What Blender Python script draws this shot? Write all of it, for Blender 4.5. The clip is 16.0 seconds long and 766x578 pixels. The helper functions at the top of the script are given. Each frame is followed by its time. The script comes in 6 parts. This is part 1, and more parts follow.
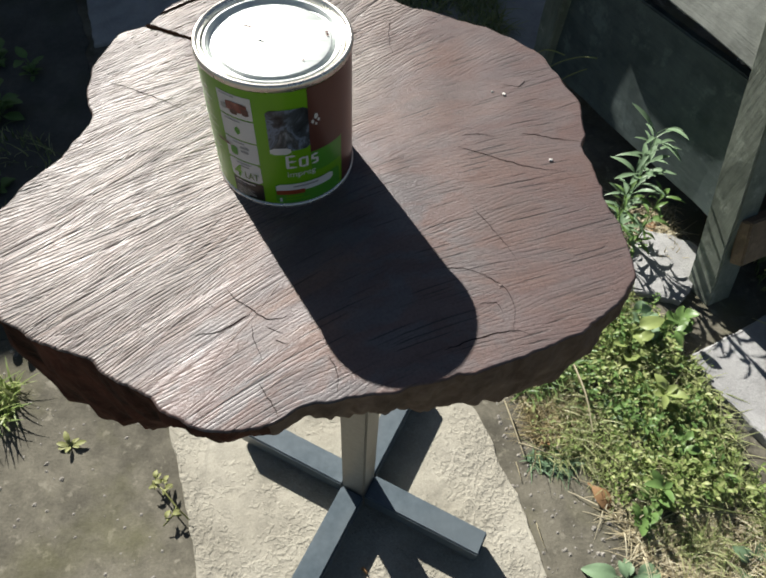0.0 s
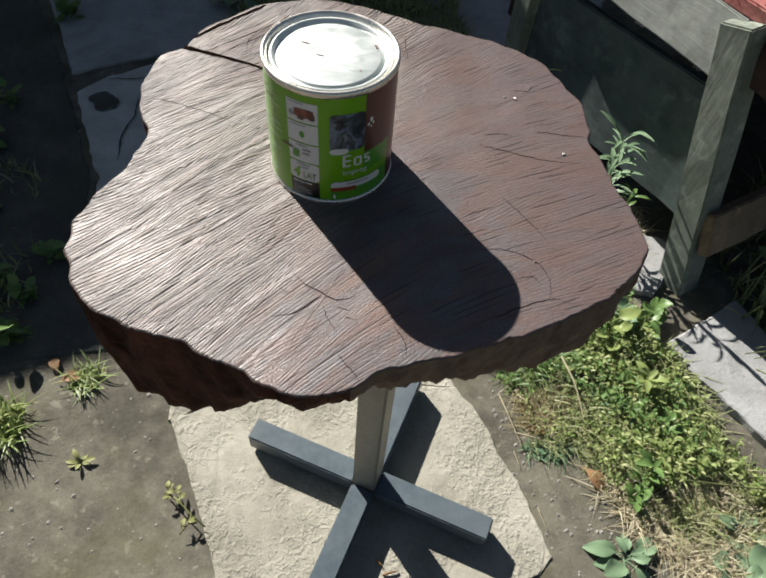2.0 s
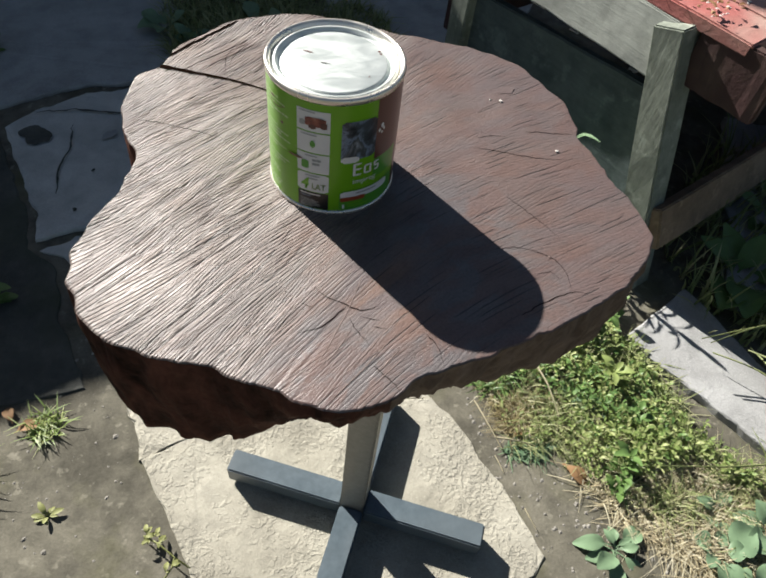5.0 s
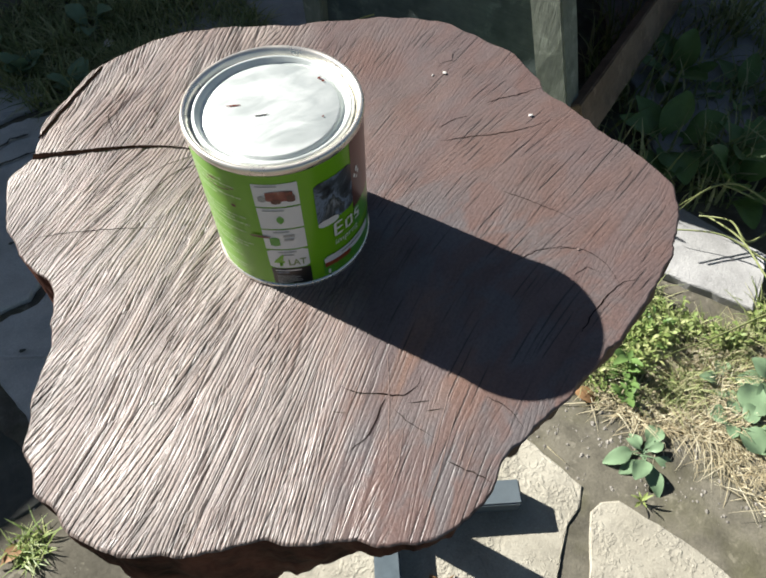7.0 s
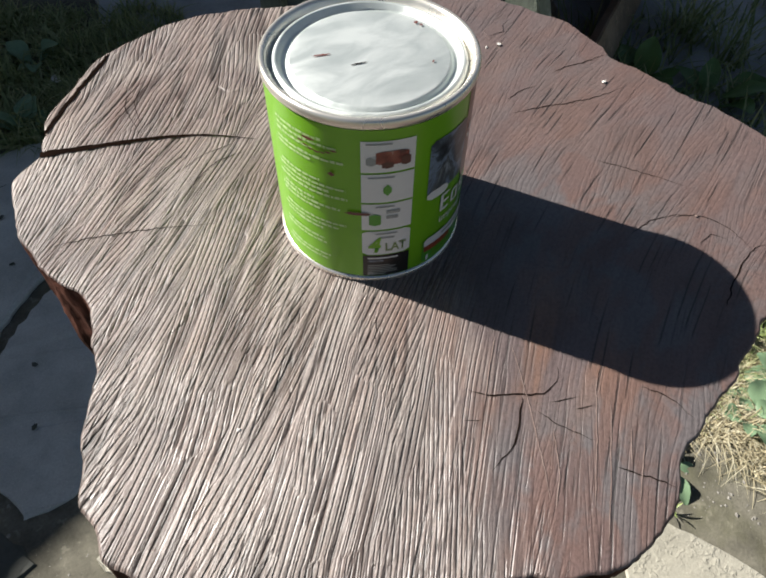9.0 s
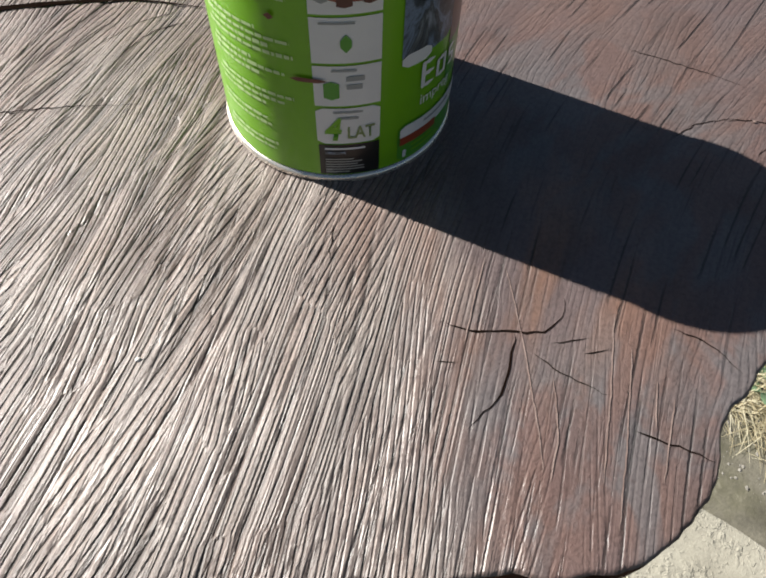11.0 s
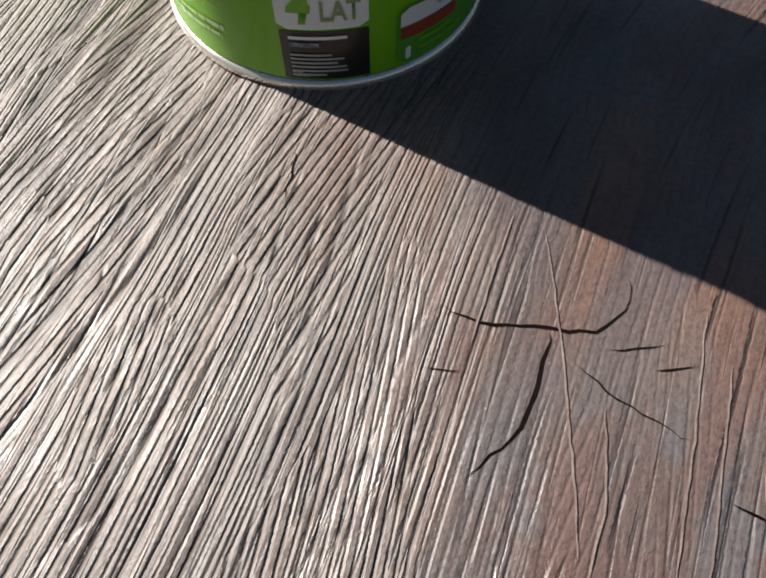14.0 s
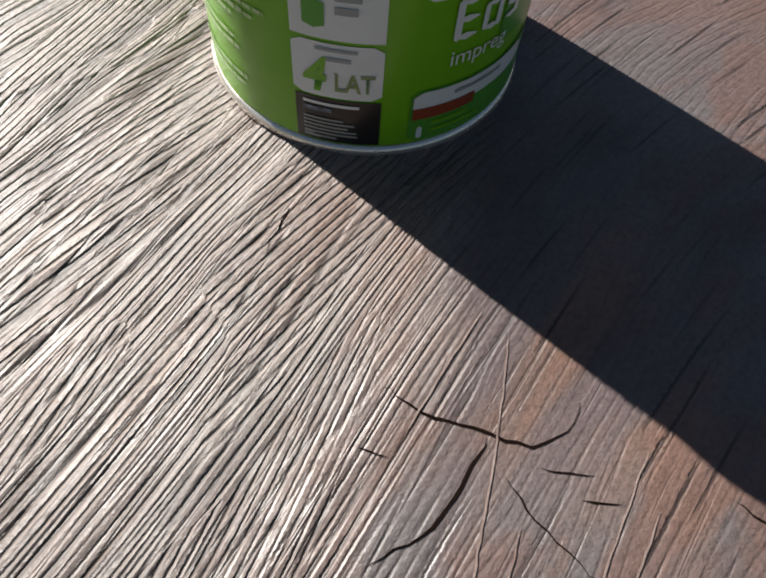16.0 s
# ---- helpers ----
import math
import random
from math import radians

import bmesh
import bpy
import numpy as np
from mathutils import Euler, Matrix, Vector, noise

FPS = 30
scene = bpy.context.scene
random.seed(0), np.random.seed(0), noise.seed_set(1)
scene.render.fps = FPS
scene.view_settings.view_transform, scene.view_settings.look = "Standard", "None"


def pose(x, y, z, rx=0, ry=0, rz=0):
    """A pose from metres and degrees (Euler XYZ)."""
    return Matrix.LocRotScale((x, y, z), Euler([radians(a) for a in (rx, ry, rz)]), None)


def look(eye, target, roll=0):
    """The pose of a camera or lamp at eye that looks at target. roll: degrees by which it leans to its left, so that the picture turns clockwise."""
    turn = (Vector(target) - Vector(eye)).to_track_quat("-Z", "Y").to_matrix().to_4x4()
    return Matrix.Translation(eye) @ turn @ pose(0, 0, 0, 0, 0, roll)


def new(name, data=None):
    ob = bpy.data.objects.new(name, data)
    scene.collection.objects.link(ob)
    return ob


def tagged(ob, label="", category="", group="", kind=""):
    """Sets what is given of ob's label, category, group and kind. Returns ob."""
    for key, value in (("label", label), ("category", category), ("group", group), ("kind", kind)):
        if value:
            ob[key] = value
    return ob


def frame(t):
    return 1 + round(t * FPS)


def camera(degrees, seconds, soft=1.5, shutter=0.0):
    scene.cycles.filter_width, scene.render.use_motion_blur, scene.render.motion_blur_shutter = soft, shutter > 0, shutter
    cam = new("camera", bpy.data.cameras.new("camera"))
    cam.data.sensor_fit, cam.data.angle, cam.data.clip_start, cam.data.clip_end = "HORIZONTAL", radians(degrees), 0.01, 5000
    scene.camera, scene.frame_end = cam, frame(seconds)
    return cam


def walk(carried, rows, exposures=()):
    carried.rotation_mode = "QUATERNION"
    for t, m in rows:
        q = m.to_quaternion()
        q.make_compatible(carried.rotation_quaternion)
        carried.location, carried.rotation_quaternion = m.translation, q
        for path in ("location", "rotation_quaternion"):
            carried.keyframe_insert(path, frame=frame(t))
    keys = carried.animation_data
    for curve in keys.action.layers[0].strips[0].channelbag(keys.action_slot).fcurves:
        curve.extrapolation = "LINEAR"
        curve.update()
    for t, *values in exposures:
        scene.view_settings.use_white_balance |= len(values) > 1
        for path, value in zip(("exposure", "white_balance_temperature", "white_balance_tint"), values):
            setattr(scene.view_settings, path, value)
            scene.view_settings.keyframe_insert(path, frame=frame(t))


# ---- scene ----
import functools

cam = camera(60.0, 16.0, 2.0)
EXPOSURES = [(0.0, 0.75), (3.0, 0.72), (5.5, 1.0), (7.0, 1.12), (9.0, 0.96), (12.0, 0.88), (13.5, 0.82), (16.0, 0.86)]
SKY_STRENGTH, SUN_STRENGTH, WALL_TOP = 0.029, 5.9, 1.75
TOP_GREY, TOP_RED, TOP_COLD, TOP_ROUGH, TOP_SPEC = (0.292, 0.248, 0.222), (0.121, 0.076, 0.067), (0.120, 0.118, 0.121), 0.43, 0.60
TOP_PURPLE, TOP_RUST = (0.112, 0.079, 0.076), (0.185, 0.103, 0.072)
PATH = [
    (0, (0.057, -0.019, 1.125), (0.101, 1.103, -0.529), 3.9),
    (0.5, (0.023, -0.043, 1.138), (0.101, 1.096, -0.503), 2.2),
    (1, (-0.003, -0.057, 1.144), (0.143, 1.078, -0.496), 4.1),
    (1.5, (-0.007, -0.062, 1.147), (0.148, 1.066, -0.497), 5.1),
    (2, (-0.01, -0.071, 1.152), (0.152, 1.096, -0.464), 5.7),
    (2.5, (-0.009, -0.085, 1.135), (0.125, 1.173, -0.414), 7.1),
    (3, (0.005, -0.092, 1.127), (0.1, 1.173, -0.419), 8.6),
    (3.2, (0.008, -0.093, 1.125), (0.113, 1.158, -0.432), 9.3),
    (5.3, (-0.093, -0.055, 1.136), (0.327, 1.104, -0.438), 7.7),
    (5.5, (-0.103, -0.048, 1.133), (0.361, 1.083, -0.45), 7.8),
    (6, (-0.099, -0.027, 1.132), (0.466, 1.018, -0.477), 9.0),
    (6.5, (-0.089, 0.02, 1.117), (0.476, 1.013, -0.525), 4.5),
    (7, (-0.09, 0.065, 1.113), (0.442, 1.033, -0.555), -0.9),
    (7.5, (-0.097, 0.083, 1.117), (0.46, 1.004, -0.569), 0.3),
    (8, (-0.125, 0.094, 1.122), (0.536, 1.034, -0.515), 0.4),
    (8.5, (-0.157, 0.106, 1.095), (0.566, 1.069, -0.502), 0.5),
    (9, (-0.154, 0.124, 1.045), (0.559, 1.082, -0.559), 1.3),
    (9.2, (-0.148, 0.125, 1.029), (0.586, 1.04, -0.591), 3.6),
    (11.5, (-0.118, 0.138, 0.965), (0.47, 1.022, -0.731), 1.6),
    (12, (-0.115, 0.142, 0.953), (0.435, 1.007, -0.764), 0.6),
    (12.5, (-0.109, 0.146, 0.945), (0.398, 1.002, -0.79), -0.9),
    (13, (-0.102, 0.149, 0.936), (0.379, 1.001, -0.808), -1.3),
    (13.5, (-0.09, 0.158, 0.925), (0.394, 0.996, -0.825), 0.2),
    (14, (-0.079, 0.164, 0.91), (0.365, 0.988, -0.858), 0.1),
    (14.5, (-0.071, 0.167, 0.904), (0.363, 0.994, -0.865), 1.2),
    (15, (-0.063, 0.169, 0.905), (0.352, 1.028, -0.853), 1.8),
    (15.5, (-0.06, 0.172, 0.905), (0.361, 1.059, -0.837), 3.9),
    (16, (-0.06, 0.165, 0.918), (0.322, 1.1, -0.809), 6.7),
]
walk(cam, [(t, look(eye, target, roll)) for t, eye, target, roll in PATH], EXPOSURES)

# ---- light ----
SUN_TO = Vector((0.0844, -0.135, -0.104)).normalized()
SUN_ELEV = math.asin(-SUN_TO.z)
world = bpy.data.worlds.new("sky")
scene.world = world
world.use_nodes = True
wn = world.node_tree.nodes
sky = wn.new("ShaderNodeTexSky")
sky.sky_type = "NISHITA"
sky.sun_disc = False
sky.sun_elevation = SUN_ELEV
sky.sun_rotation = math.atan2(-SUN_TO.x, -SUN_TO.y)
wn["Background"].inputs[1].default_value = SKY_STRENGTH
world.node_tree.links.new(sky.outputs[0], wn["Background"].inputs[0])
sun_data = bpy.data.lights.new("sun", "SUN")
sun_data.energy, sun_data.angle, sun_data.color = SUN_STRENGTH, radians(0.5), (1.0, 0.965, 0.91)
sun = new("sun", sun_data)
sun.matrix_world = Matrix.Translation((-3, 5, 6)) @ SUN_TO.to_track_quat("-Z", "Y").to_matrix().to_4x4()


# ---- materials ----
class Mat:
    """A node material that is built up call by call."""

    def __init__(self, name, rough=0.6, metal=0.0, spec=0.5):
        self.m = bpy.data.materials.new(name)
        self.m.use_nodes = True
        self.n, self.l = self.m.node_tree.nodes, self.m.node_tree.links
        self.b = self.n["Principled BSDF"]
        self.b.inputs["Roughness"].default_value = rough
        self.b.inputs["Metallic"].default_value = metal
        self.b.inputs["Specular IOR Level"].default_value = spec
        self.height = None

    def node(self, kind, **values):
        nd = self.n.new(kind)
        for k, v in values.items():
            nd.inputs[k].default_value = v
        return nd

    def coords(self, scale=(1, 1, 1), uv=False, turn=0.0):
        tc = self.n.new("ShaderNodeTexCoord")
        mp = self.n.new("ShaderNodeMapping")
        mp.inputs["Scale"].default_value = scale
        mp.inputs["Rotation"].default_value = (0, 0, turn)
        self.l.new(tc.outputs["UV" if uv else "Object"], mp.inputs[0])
        return mp.outputs[0]

    def noise(self, scale, detail=4.0, rough=0.55, co=None, distortion=0.0):
        nz = self.node("ShaderNodeTexNoise", Scale=scale, Detail=detail, Roughness=rough, Distortion=distortion)
        self.l.new(co if co is not None else self.coords(), nz.inputs["Vector"])
        return nz.outputs["Fac"]

    def cells(self, scale, co=None, feature="F1"):
        vo = self.node("ShaderNodeTexVoronoi", Scale=scale)
        vo.feature = feature
        self.l.new(co if co is not None else self.coords(), vo.inputs["Vector"])
        return vo.outputs["Distance"]

    def stripes(self, period, slant, wander):
        """0 in the middle of each evenly spaced groove to 1 between them; u runs across them, v along."""
        tc = self.n.new("ShaderNodeTexCoord")
        sp = self.n.new("ShaderNodeSeparateXYZ")
        self.l.new(tc.outputs["UV"], sp.inputs[0])

        def calc(kind, a, b=0.0, c=0.0):
            m = self.n.new("ShaderNodeMath")
            m.operation = kind
            for sock, v in zip(m.inputs, (a, b, c)):
                if isinstance(v, (int, float)):
                    sock.default_value = v
                else:
                    self.l.new(v, sock)
            return m.outputs[0]

        w = calc("MULTIPLY_ADD", sp.outputs[1], slant, sp.outputs[0])
        t = calc("MULTIPLY_ADD", w, 1 / period, calc("MULTIPLY", wander, 2.6))
        return calc("MULTIPLY", calc("ABSOLUTE", calc("SUBTRACT", calc("FRACT", t), 0.5)), 2.0)

    def ramp(self, fac, stops):
        r = self.n.new("ShaderNodeValToRGB")
        e = r.color_ramp.elements
        while len(e) < len(stops):
            e.new(0.5)
        for el, (p, c) in zip(e, stops):
            el.position = p
            el.color = (*c, 1) if not isinstance(c, (int, float)) else (c, c, c, 1)
        self.l.new(fac, r.inputs[0])
        return r.outputs[0]

    def mix(self, fac, a, b, mode="MIX"):
        mx = self.n.new("ShaderNodeMix")
        mx.data_type, mx.blend_type = "RGBA", mode
        for sock, v in ((mx.inputs[0], fac), (mx.inputs[6], a), (mx.inputs[7], b)):
            if isinstance(v, (int, float)):
                sock.default_value = v
            elif isinstance(v, tuple):
                sock.default_value = (*v, 1)
            else:
                self.l.new(v, sock)
        return mx.outputs[2]

    def color(self, c):
        if isinstance(c, tuple):
            self.b.inputs["Base Color"].default_value = (*c, 1)
        else:
            self.l.new(c, self.b.inputs["Base Color"])
        return self

    def bump(self, h, strength, dist):
        bp = self.node("ShaderNodeBump", Strength=strength, Distance=dist)
        self.l.new(h, bp.inputs["Height"])
        if self.height is not None:
            self.l.new(self.height, bp.inputs["Normal"])
        self.height = bp.outputs[0]
        self.l.new(self.height, self.b.inputs["Normal"])
        return self

    def rough(self, v):
        self.l.new(v, self.b.inputs["Roughness"])
        return self

    def vary(self, c, amount=0.25):
        """Lighter and darker pieces, by the object's own random number."""
        oi = self.n.new("ShaderNodeObjectInfo")
        k = self.ramp(oi.outputs["Random"], [(0, 1 - amount), (1, 1 + amount)])
        return self.mix(1.0, c, k, "MULTIPLY")

    def islands(self, stops):
        g = self.n.new("ShaderNodeNewGeometry")
        return self.ramp(g.outputs["Random Per Island"], stops)


def grain(name, dark, light, scale, rough, bump=0.4, dist=0.002, metal=0.0, spec=0.5, fine=8.0, stain=None):
    """A plain surface with colour at two scales and a fine relief."""
    k = Mat(name, rough, metal, spec)
    big = k.noise(scale, 5)
    c = k.ramp(big, [(0.3, dark), (0.7, light)])
    small = k.noise(scale * fine, 6, 0.65)
    c = k.mix(0.55, c, k.ramp(small, [(0.25, 0.55), (0.75, 1.0)]), "MULTIPLY")
    if stain:
        c = k.mix(k.ramp(k.noise(scale * 0.35, 3), [(0.5, 0.0), (0.68, 0.75)]), c, stain)
    k.color(c)
    k.bump(small, bump, dist)
    k.rough(k.ramp(big, [(0.3, max(rough - 0.08, 0.02)), (0.7, min(rough + 0.08, 1))]))
    return k


def weathered_wood(name, dark, light, along=(1, 14, 14), turn=0.0):
    """Old grey timber; turn brings its run onto the x axis."""
    k = Mat(name, 0.8, 0, 0.25)
    mp = k.n.new("ShaderNodeMapping")
    mp.inputs["Scale"].default_value = along
    k.l.new(k.coords(turn=turn), mp.inputs[0])
    co = mp.outputs[0]
    g1 = k.noise(9, 6, 0.65, co, 0.6)
    g2 = k.noise(38, 4, 0.6, co)
    c = k.ramp(k.mix(0.72, g1, k.noise(7, 4, 0.6)), [(0.30, dark), (0.66, light)])
    c = k.mix(0.35, c, k.ramp(g2, [(0.3, 0.6), (0.65, 1.0)]), "MULTIPLY")
    flake = k.noise(16, 5, 0.7)
    c = k.mix(k.ramp(flake, [(0.56, 0.0), (0.66, 0.5)]), c, tuple(min(1, v * 1.5) for v in light))
    old = k.ramp(k.noise(22, 5, 0.65), [(0.36, 0.62), (0.56, 1.0)])
    c = k.mix(0.6, c, old, "MULTIPLY")
    k.color(k.vary(c, 0.12))
    k.bump(g1, 0.35, 0.002)
    k.bump(g2, 0.35, 0.0008)
    return k.m


def stained_top():
    """Dark wood stain over saw-cut end grain; the u axis runs across the saw strokes, v along them, in metres."""
    k = Mat("stained_end_grain", 0.5, 0, TOP_SPEC)
    zone = k.n.new("ShaderNodeUVMap")
    zone.uv_map = "zone"
    sep = k.n.new("ShaderNodeSeparateXYZ")
    k.l.new(zone.outputs[0], sep.inputs[0])
    raw, valley = sep.outputs[0], sep.outputs[1]
    plain = k.coords()
    # saw strokes: narrow grooves where long stretched noises cross their middle
    facet = k.ramp(k.noise(13, 2, 0.5, k.coords((1, 0.5, 1), uv=True, turn=0.3), 0.3), [(0.475, 0.0), (0.525, 1.0)])
    n1 = k.mix(facet, k.noise(230, 0.8, 0.4, k.coords((1, 0.03, 1), uv=True, turn=-0.16), 0.05), k.noise(230, 0.8, 0.4, k.coords((1, 0.03, 1), uv=True, turn=0.19), 0.05))
    n2 = k.noise(125, 1.0, 0.45, k.coords((1, 0.055, 1), uv=True, turn=0.08), 0.08)
    n3 = k.noise(290, 0.8, 0.4, k.coords((1, 0.03, 1), uv=True, turn=-0.14), 0.1)
    groove1 = k.ramp(n1, [(0.452, 1.0), (0.487, 0.0), (0.497, 0.0), (0.535, 1.0)])
    groove2 = k.ramp(n2, [(0.458, 1.0), (0.480, 0.0), (0.490, 0.0), (0.516, 1.0)])
    groove3 = k.ramp(n3, [(0.44, 1.0), (0.50, 0.0), (0.56, 1.0)])
    # the even teeth marks of each pass of the saw, which change their slant from pass to pass
    grit = k.noise(560, 4, 0.75, plain)
    wander = k.mix(0.10, k.noise(26, 2, 0.5, k.coords((1, 0.22, 1), uv=True)), grit)
    passes = k.noise(21, 1.0, 0.4, k.coords((1, 0.34, 1), uv=True, turn=0.35), 0.2)
    first, last = k.ramp(passes, [(0.44, 1.0), (0.452, 0.0)]), k.ramp(passes, [(0.545, 0.0), (0.557, 1.0)])
    teeth = k.mix(last, k.mix(first, k.stripes(0.0027, 0.02, wander), k.stripes(0.0025, -0.14, wander)), k.stripes(0.0030, 0.17, wander))
    tooth = k.ramp(teeth, [(0.0, 0.0), (0.14, 0.22), (0.50, 1.0)])
    each = k.ramp(k.noise(190, 1, 0.5, k.coords((1, 0.045, 1), uv=True)), [(0.36, 0.15), (0.62, 1.0)])
    # single fine checks in the smoother face
    check = k.ramp(k.noise(520, 0.8, 0.4, k.coords((1, 0.035, 1), uv=True, turn=0.05), 0.1), [(0.65, 1.0), (0.72, 0.0)])
    here = k.ramp(k.noise(82, 1.5, 0.5, k.coords((1, 0.20, 1), uv=True)), [(0.555, 1.0), (0.63, 0.0)])
    dash = k.mix(1.0, k.ramp(k.stripes(0.0046, 0.03, wander), [(0.10, 0.0), (0.30, 1.0)]), here, "LIGHTEN")
    broad = k.noise(55, 1.0, 0.5, k.coords((1, 0.10, 1), uv=True, turn=0.04), 0.3)
    fine = k.noise(620, 2, 0.5, k.coords((1, 0.045, 1), uv=True))
    patch = k.noise(11, 4, 0.6, plain, 0.4)
    cold = k.noise(42, 4, 0.6, k.coords((1, 0.55, 1), uv=True), 0.5)
    blotch = k.noise(34, 5, 0.65, k.coords((1, 0.4, 1), uv=True), 0.4)
    where1 = k.ramp(k.noise(30, 2, 0.5, k.coords((1, 0.35, 1), uv=True)), [(0.40, 0.15), (0.60, 1.0)])
    where2 = k.ramp(k.noise(38, 2, 0.5, k.coords((1, 0.30, 1), uv=True, turn=1.3)), [(0.40, 0.10), (0.62, 1.0)])
    c = k.ramp(patch, [(0.42, TOP_GREY), (0.72, TOP_RED)])
    c = k.mix(k.ramp(k.noise(24, 3, 0.5, k.coords((1, 0.4, 1), uv=True)), [(0.52, 0.0), (0.66, 0.09)]), c, (0.25, 0.205, 0.135))
    worn = k.ramp(k.noise(15, 3, 0.55, plain, 0.3), [(0.40, TOP_PURPLE), (0.62, TOP_RED)])
    rust = k.noise(30, 4, 0.6, k.coords((1, 0.3, 1), uv=True, turn=0.1), 0.4)
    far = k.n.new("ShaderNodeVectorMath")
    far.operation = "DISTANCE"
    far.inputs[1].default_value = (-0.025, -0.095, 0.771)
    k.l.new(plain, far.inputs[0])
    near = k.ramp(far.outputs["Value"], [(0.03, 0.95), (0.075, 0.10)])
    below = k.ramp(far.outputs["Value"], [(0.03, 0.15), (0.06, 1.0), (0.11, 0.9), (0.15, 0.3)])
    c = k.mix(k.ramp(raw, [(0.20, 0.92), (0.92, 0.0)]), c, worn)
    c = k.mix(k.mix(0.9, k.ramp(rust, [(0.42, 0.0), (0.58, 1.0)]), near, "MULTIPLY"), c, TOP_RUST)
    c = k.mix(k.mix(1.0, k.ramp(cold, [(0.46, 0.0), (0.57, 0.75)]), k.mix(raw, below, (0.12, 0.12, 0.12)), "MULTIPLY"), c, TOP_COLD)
    s1 = k.mix(1.0, k.mix(raw, (0.0, 0.0, 0.0), (0.45, 0.45, 0.45)), where1, "MULTIPLY")
    s2 = k.mix(1.0, k.mix(raw, (0.05, 0.05, 0.05), (0.75, 0.75, 0.75)), where2, "MULTIPLY")
    s3 = k.mix(raw, (0.0, 0.0, 0.0), (0.25, 0.25, 0.25))
    # grooves and teeth multiplied darker: the shade inside them put into the colour
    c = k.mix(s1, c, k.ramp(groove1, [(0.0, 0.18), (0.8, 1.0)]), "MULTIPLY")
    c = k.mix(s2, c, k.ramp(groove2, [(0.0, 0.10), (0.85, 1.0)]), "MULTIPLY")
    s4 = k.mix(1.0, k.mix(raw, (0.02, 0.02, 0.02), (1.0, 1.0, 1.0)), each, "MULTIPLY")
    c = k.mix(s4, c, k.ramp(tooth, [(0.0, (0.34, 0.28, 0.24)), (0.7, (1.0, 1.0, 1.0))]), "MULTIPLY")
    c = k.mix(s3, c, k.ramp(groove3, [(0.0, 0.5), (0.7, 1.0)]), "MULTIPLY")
    c = k.mix(0.45, c, k.ramp(check, [(0.0, 0.25), (0.8, 1.0)]), "MULTIPLY")
    c = k.mix(0.8, c, k.ramp(dash, [(0.0, 0.18), (0.9, 1.0)]), "MULTIPLY")
    # stroke bottoms get painted shade from the valley mask
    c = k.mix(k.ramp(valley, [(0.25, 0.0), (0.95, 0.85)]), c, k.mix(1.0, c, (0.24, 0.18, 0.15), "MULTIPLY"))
    c = k.mix(k.mix(raw, (0.03, 0.03, 0.03), (0.5, 0.5, 0.5)), c, k.ramp(fine, [(0.36, 0.5), (0.52, 1.0)]), "MULTIPLY")
    c = k.mix(0.6, c, k.ramp(grit, [(0.34, 0.5), (0.56, 1.0)]), "MULTIPLY")
    c = k.mix(0.8, c, k.ramp(blotch, [(0.30, 0.70), (0.5, 0.97), (0.7, 1.12)]), "MULTIPLY")
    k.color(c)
    one = (1.0, 1.0, 1.0)
    k.bump(k.mix(raw, (0.5, 0.5, 0.5), broad), 0.30, 0.006)
    k.bump(k.mix(s1, one, groove1), 0.58, 0.0013)
    k.bump(k.mix(s2, one, groove2), 0.48, 0.0013)
    k.bump(k.mix(s4, one, tooth), 0.72, 0.0014)
    k.bump(k.mix(s3, one, groove3), 0.28, 0.0009)
    k.bump(check, 0.3, 0.0007)
    k.bump(dash, 0.4, 0.001)
    k.bump(k.mix(raw, (0.5, 0.5, 0.5), fine), 0.22, 0.0008)
    k.bump(grit, 0.5, 0.0007)
    k.rough(k.ramp(blotch, [(0.3, TOP_ROUGH + 0.16), (0.65, TOP_ROUGH - 0.05)]))
    return k.m


def bark_side(name, dark, light):
    k = Mat(name, 0.85, 0, 0.08)
    co = k.coords((1, 1, 0.6))
    a, b = k.noise(45, 6, 0.65, co, 0.4), k.noise(160, 4)
    c = k.ramp(a, [(0.3, dark), (0.75, light)])
    k.color(k.mix(0.4, c, k.ramp(b, [(0.3, 0.5), (0.7, 1.0)]), "MULTIPLY"))
    k.bump(a, 0.8, 0.004)
    k.bump(b, 0.5, 0.001)
    return k.m


